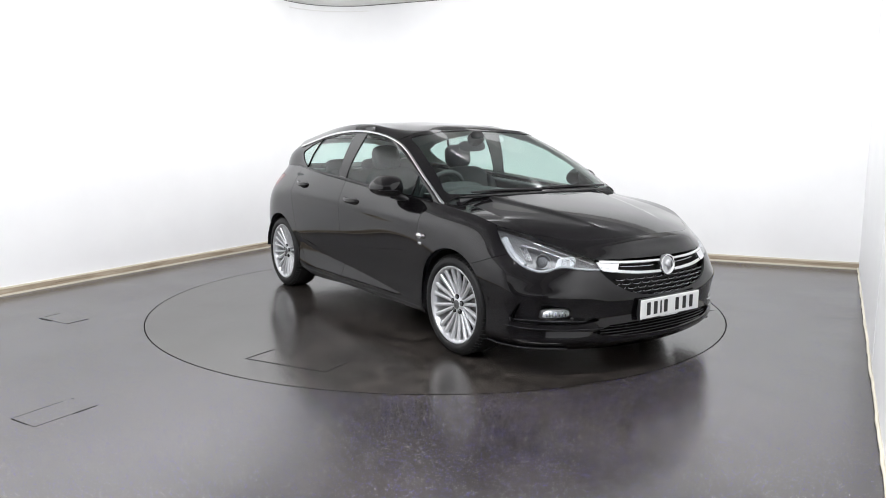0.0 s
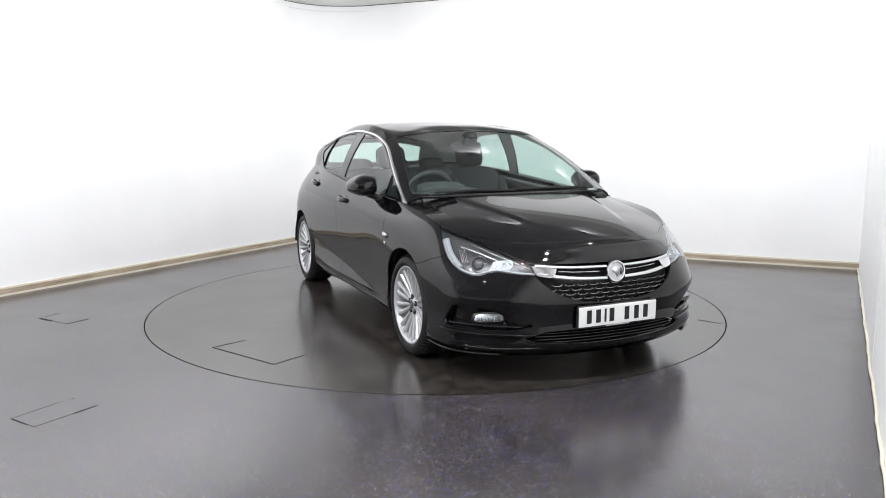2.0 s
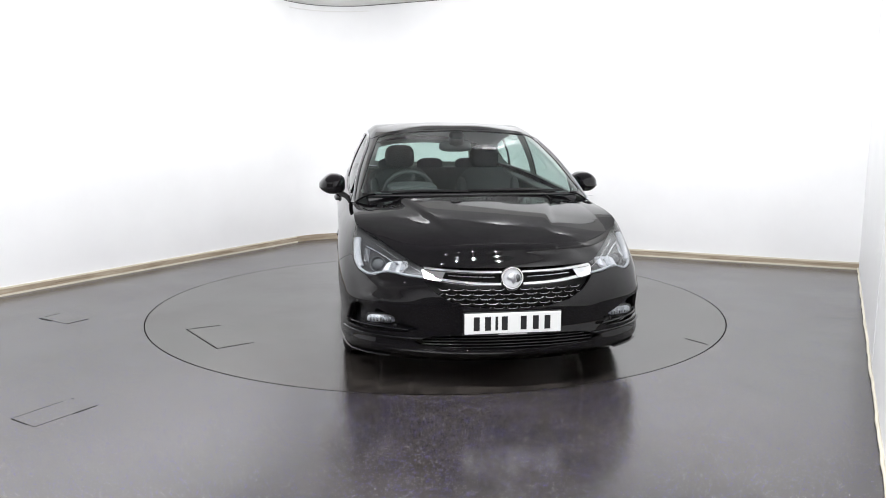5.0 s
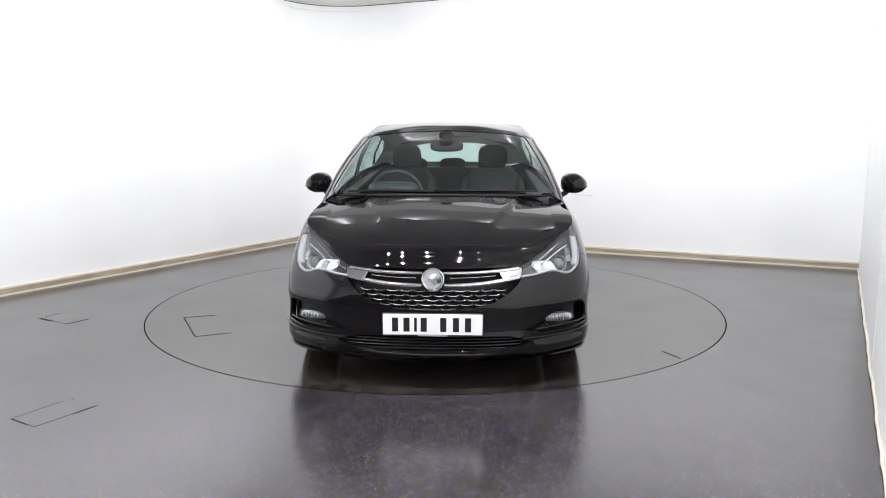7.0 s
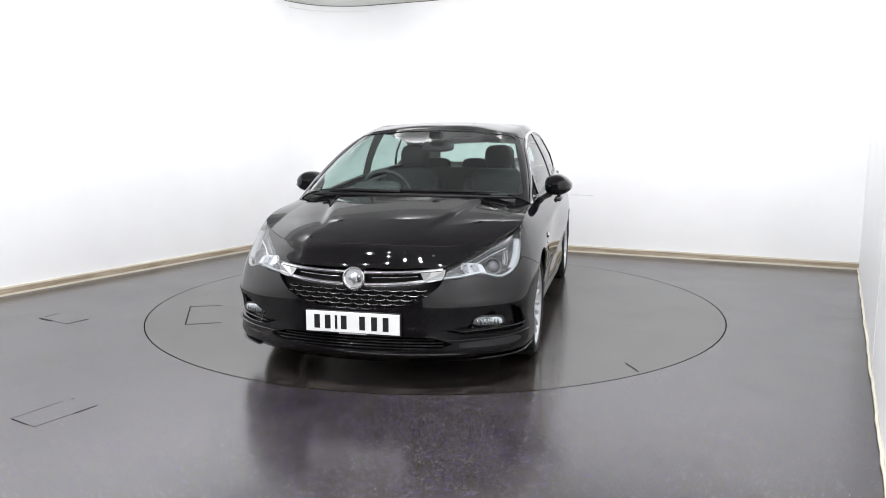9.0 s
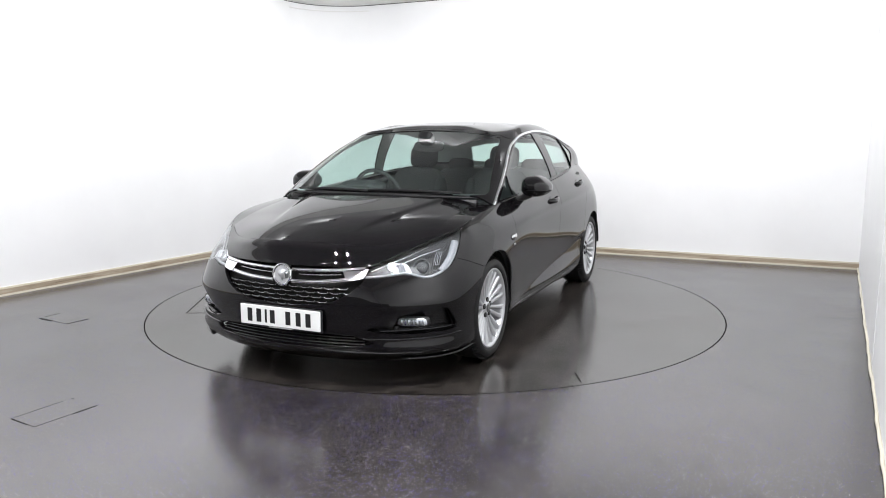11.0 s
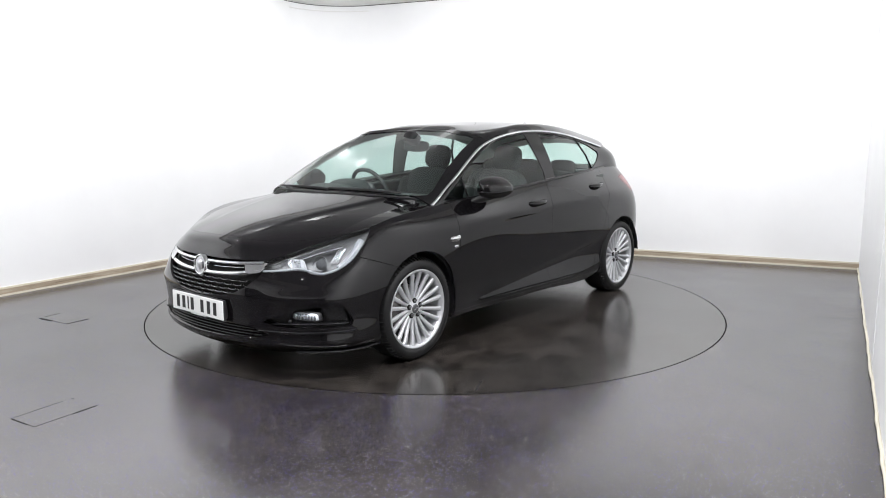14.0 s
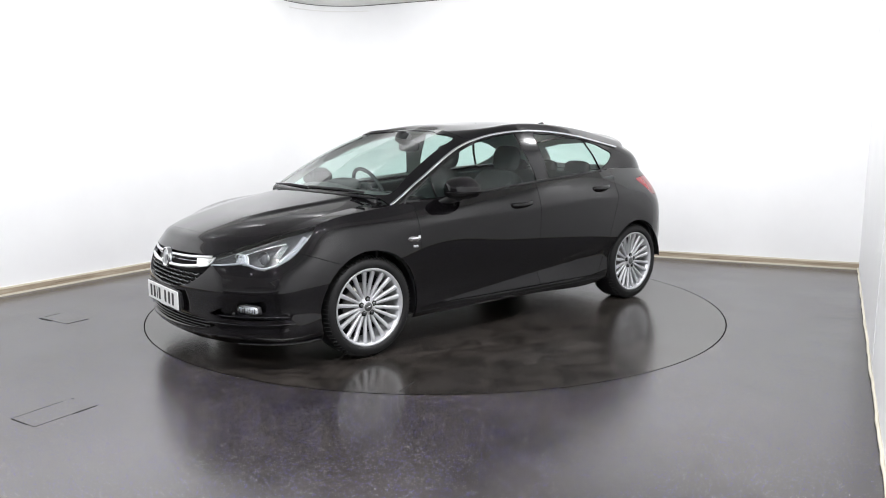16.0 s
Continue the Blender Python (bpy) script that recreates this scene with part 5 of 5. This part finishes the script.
# roof aerial, rear spoiler, wipers, washer nozzles
fin = bmesh.new()
rows = []
for k in range(9):
    q = k / 8
    x = -.97 - .15 * q
    h = .045 * math.sin(min(1, q * 1.15) * math.pi / 2) ** 1.3 if q < .88 else .045 * (1 - (q - .88) / .12 * .6)
    w = .020 * math.sin(math.pi * (.12 + .8 * q))
    z = roof_tree.ray_cast(Vector((x, 0.001, 3)), Vector((0, 0, -1)))[0].z - .004
    rows.append([fin.verts.new(c) for c in ((x, -w, z), (x - .01, -w * .5, z + h * .7), (x - .012, 0, z + h), (x - .01, w * .5, z + h * .7), (x, w, z))])
for p, r in zip(rows, rows[1:]):
    for i in range(4):
        fin.faces.new((p[i], r[i], r[i + 1], p[i + 1]))
fin.faces.new(rows[-1])
bmesh.ops.recalc_face_normals(fin, faces=fin.faces)
part("roof_aerial", fin, M_PAINT, car, "black shark-fin roof aerial")


def screen_pt(y, z, off):
    p, n, _, _ = glass_tree.ray_cast(Vector((4, max(abs(y), 1e-4), z)), Vector((-1, 0, 0)))
    if p is None:
        p, n, _, _ = glass_tree.find_nearest(Vector((1.2, max(abs(y), 1e-4), z)))
    q = p + n * off
    return Vector((q.x, q.y * (1 if y >= 0 else -1), q.z))


for path, nm in (([(.60, .994), (.30, 1.004), (-.05, 1.002)], "wiper"), ([(-.05, .996), (-.35, 1.002), (-.62, .992)], "wiper")):
    w = part(nm, tube([screen_pt(y, z, .010) for y, z in path], .0055, 6, flat=.6), M_BLACK, car, "black windscreen wiper")
    part("wiper_blade", tube([screen_pt(y, z - .004, .006) for y, z in path], .005, 5), M_RUBBER, w)
cowl_pts = [(1.256 - .13 * (abs(y) / .72) ** 2.2, y, .980 - .012 * (abs(y) / .72) ** 2) for y in np.linspace(-.70, .70, 25)]
part("scuttle_panel", tube(cowl_pts, .020, 8, flat=.4), M_BLACK, car)


# ---- the cabin ----
def soft_box(sx, sy, sz, at, power=4.0, tilt=0.0, seg=28):
    """A padded form: a superellipsoid."""
    b = bmesh.new()
    bmesh.ops.create_uvsphere(b, u_segments=seg, v_segments=seg // 2 + 2, radius=1)
    e = 2.0 / power
    for v in b.verts:
        v.co = Vector([math.copysign(abs(c) ** e, c) * h / 2 for c, h in zip(v.co, (sx, sy, sz))])
    bmesh.ops.transform(b, matrix=Matrix.Translation(at) @ Matrix.Rotation(radians(tilt), 4, "Y"), verts=b.verts)
    return b


def seat(y):
    cushion = part("front_seat", soft_box(.52, .50, .17, (.16, y, .55), 4, 8), M_FABRIC, car, "dark cloth front seat with headrest")
    part("backrest", soft_box(.17, .49, .60, (-.16, y, .80), 4, -16), M_FABRIC, cushion)
    for q in (1, -1):
        part("side_bolster", soft_box(.18, .085, .46, (-.115, y + q * .225, .79), 3, -16), M_FABRIC, cushion)
    part("headrest", soft_box(.115, .245, .200, (-.310, y, 1.180), 3.2, -12), M_FABRIC, cushion)
    for q in (1, -1):
        part("headrest_post", tube([(-.270, y + q * .06, 1.02), (-.295, y + q * .06, 1.12)], .007, 6), M_CHROME, cushion)
    part("seat_base", box_bm(.45, .42, .20, .03, 2, (.12, y, .38)), M_BLACK, cushion)


for y in (.365, -.365):
    seat(y)
bench = part("rear_seat", soft_box(.5, 1.22, .17, (-.72, 0, .57), 5, 6), M_FABRIC, car, "dark cloth rear bench with three headrests")
part("backrest", soft_box(.16, 1.22, .54, (-1.03, 0, .79), 6, -20), M_FABRIC, bench)
for y in (.37, 0, -.37):
    part("headrest", soft_box(.10, .25, .14, (-1.15, y, 1.075), 3.2, -12), M_FABRIC, bench)
part("cabin_floor", box_bm(2.6, 1.35, .06, .02, 2, (-.25, 0, .29)), M_DASH, car)
part("parcel_shelf", box_bm(.48, 1.15, .03, .01, 2, (-1.42, 0, 1.03)), M_DASH, car)

# dashboard: a sweep across the car
b = bmesh.new()
prof = [(1.14, .985), (1.02, .985), (.88, .972), (.76, .955), (.69, .93), (.66, .88), (.68, .80), (.74, .70), (.80, .56), (1.10, .50)]
rows = []
for k in range(25):
    y = -.70 + 1.40 * k / 24
    cut_in = .10 * (abs(y) / .7) ** 2.4
    hump = .035 * math.exp(-((y + .37) / .17) ** 2)
    rows.append([b.verts.new((x - cut_in * (.9 if i < 3 else .1), y, z + hump * (1.0 if 1 <= i <= 4 else .0) - .012 * (abs(y) / .7) ** 2)) for i, (x, z) in enumerate(prof)])
for p, r in zip(rows, rows[1:]):
    for i in range(len(prof) - 1):
        b.faces.new((p[i], p[i + 1], r[i + 1], r[i]))
bmesh.ops.recalc_face_normals(b, faces=b.faces)
dash = part("dashboard", b, M_DASH, car, "dark grey dashboard")
part("instrument_hood", soft_box(.16, .36, .09, (.735, -.37, .985), 3, 10), M_DASH, dash)
part("centre_stack", box_bm(.06, .26, .30, .02, 2, (.675, 0, .80)), M_GLOSSBLACK, dash)
for y in (.12, -.12):
    part("air_vent", box_bm(.02, .09, .06, .008, 2, (.655, y, .925)), M_BLACK, dash)
part("centre_console", box_bm(.85, .22, .30, .04, 2, (.25, 0, .48)), M_DASH, car)

# steering wheel on the car's right
hub = Matrix.Translation((.50, -.37, .935)) @ Matrix.Rotation(radians(-64), 4, "Y")
ring = tube([(.182 * math.cos(a), .182 * math.sin(a), 0) for a in [2 * math.pi * k / 40 for k in range(40)]], .0155, 10, closed=True)
wheel_s = part("steering_wheel", ring, M_DASH, car, "dark three-spoke steering wheel", pose_m=hub)
part("steering_boss", soft_box(.14, .15, .05, (0, 0, -.02), 3), M_DASH, wheel_s)
for a in (0, 180, 270 - 90 + 180 - 90):
    m = Matrix.Rotation(radians({0: 90, 180: -90}.get(a, 180)), 4, "Z")
    part("steering_spoke", box_bm(.13, .032, .014, .006, 2, m=m @ Matrix.Translation((.115, 0, -.008))), M_SATIN, wheel_s)
part("steering_column", tube([(.52, -.37, .92), (.72, -.37, .84)], .04, 12), M_DASH, car)

# inner mirror and its sensor box
part("sensor_box", soft_box(.11, .115, .09, (.425, 0, 1.338), 3.5, -28), M_BLACK, car)
im = part("inner_mirror", soft_box(.035, .25, .082, (.375, 0, 1.278), 3.2, -8), M_BLACK, car, "black rear-view mirror")
part("mirror_stem", tube([(.42, 0, 1.335), (.385, 0, 1.285)], .014, 8), M_BLACK, im)


def offset_skin(skin, tags, lift, name, mat, tied=True, label=""):
    return panel(name, [(skin, tags)], mat, car, tied=tied, gap=0.0, rim=0, lift=lift, label=label)


offset_skin(roof, {T_BODY}, -0.022, "headlining", M_LINING, label="pale grey headlining")
offset_skin(glass, {T_BODY, T_BPOST}, -0.009, "pillar_trim", M_LINING, tied=False, label="pale grey inner pillar trim")
door_cards = offset_skin(low, {T_FDOOR, T_RDOOR}, -0.045, "door_card", M_DASH, tied=False)
for s in (1, -1):
    part("armrest", soft_box(.42, .09, .06, (.15, s * .735, .78), 4), M_DASH, car)
    part("door_shelf", box_bm(2.15, .10, .03, .01, 2, (-.05, s * .745, .955), m=Matrix.Rotation(radians(3.6), 4, "Y")), M_DASH, car)
offset_skin(low, {T_ROOF, T_BODY, T_TAIL}, -0.04, "side_lining", M_DASH, tied=False)
part("bulkhead", box_bm(.03, 1.40, .60, .005, 1, (1.16, 0, .66)), M_BLACK, car)
part("radiator_panel", box_bm(.03, 1.10, .50, .005, 1, (2.02, 0, .42)), M_GAP, car)


# ---- faint marks and board joints on the walls ----
def wall_mark(a, b, s0, s1, z0, z1):
    d = (b - a)
    n = inset(a, b, 1.0)
    p, q = a + d * s0, a + d * s1
    tagged(part("wall_joint", ribbon([p + n * .0022, q + n * .0022], [p, q], z0, z1), M_MARK, smooth=False), "hairline joint in the white wall", "joint", kind="structure")


M_MARK = plain("grey_hairline", (0.45, 0.46, 0.47), rough=0.8, vary=0.4)
wall_mark(P_BL, P_FL, .322, .335, 1.962, 1.967)
wall_mark(P_BL, P_BR, .507, .556, 1.962, 1.9655)
wall_mark(P_BL, P_BR, .525, .566, .669, .6725)
wall_mark(P_BL, P_BR, .3335, .3342, 1.86, 2.11)


# ---- what turns ----
CAR_AT = Vector((-0.0283, 0.0998, 0.0))


def motions():
    stops = [k * 1.0 for k in range(17)]
    walk(turntable, [(t, pose(0, 0, 0, 0, 0, -90 - car_yaw(t))) for t in stops])
    walk(car, [(t, pose(0, 0, 0, 0, 0, -90 - car_yaw(t)) @ Matrix.Translation(CAR_AT)) for t in stops])


motions()
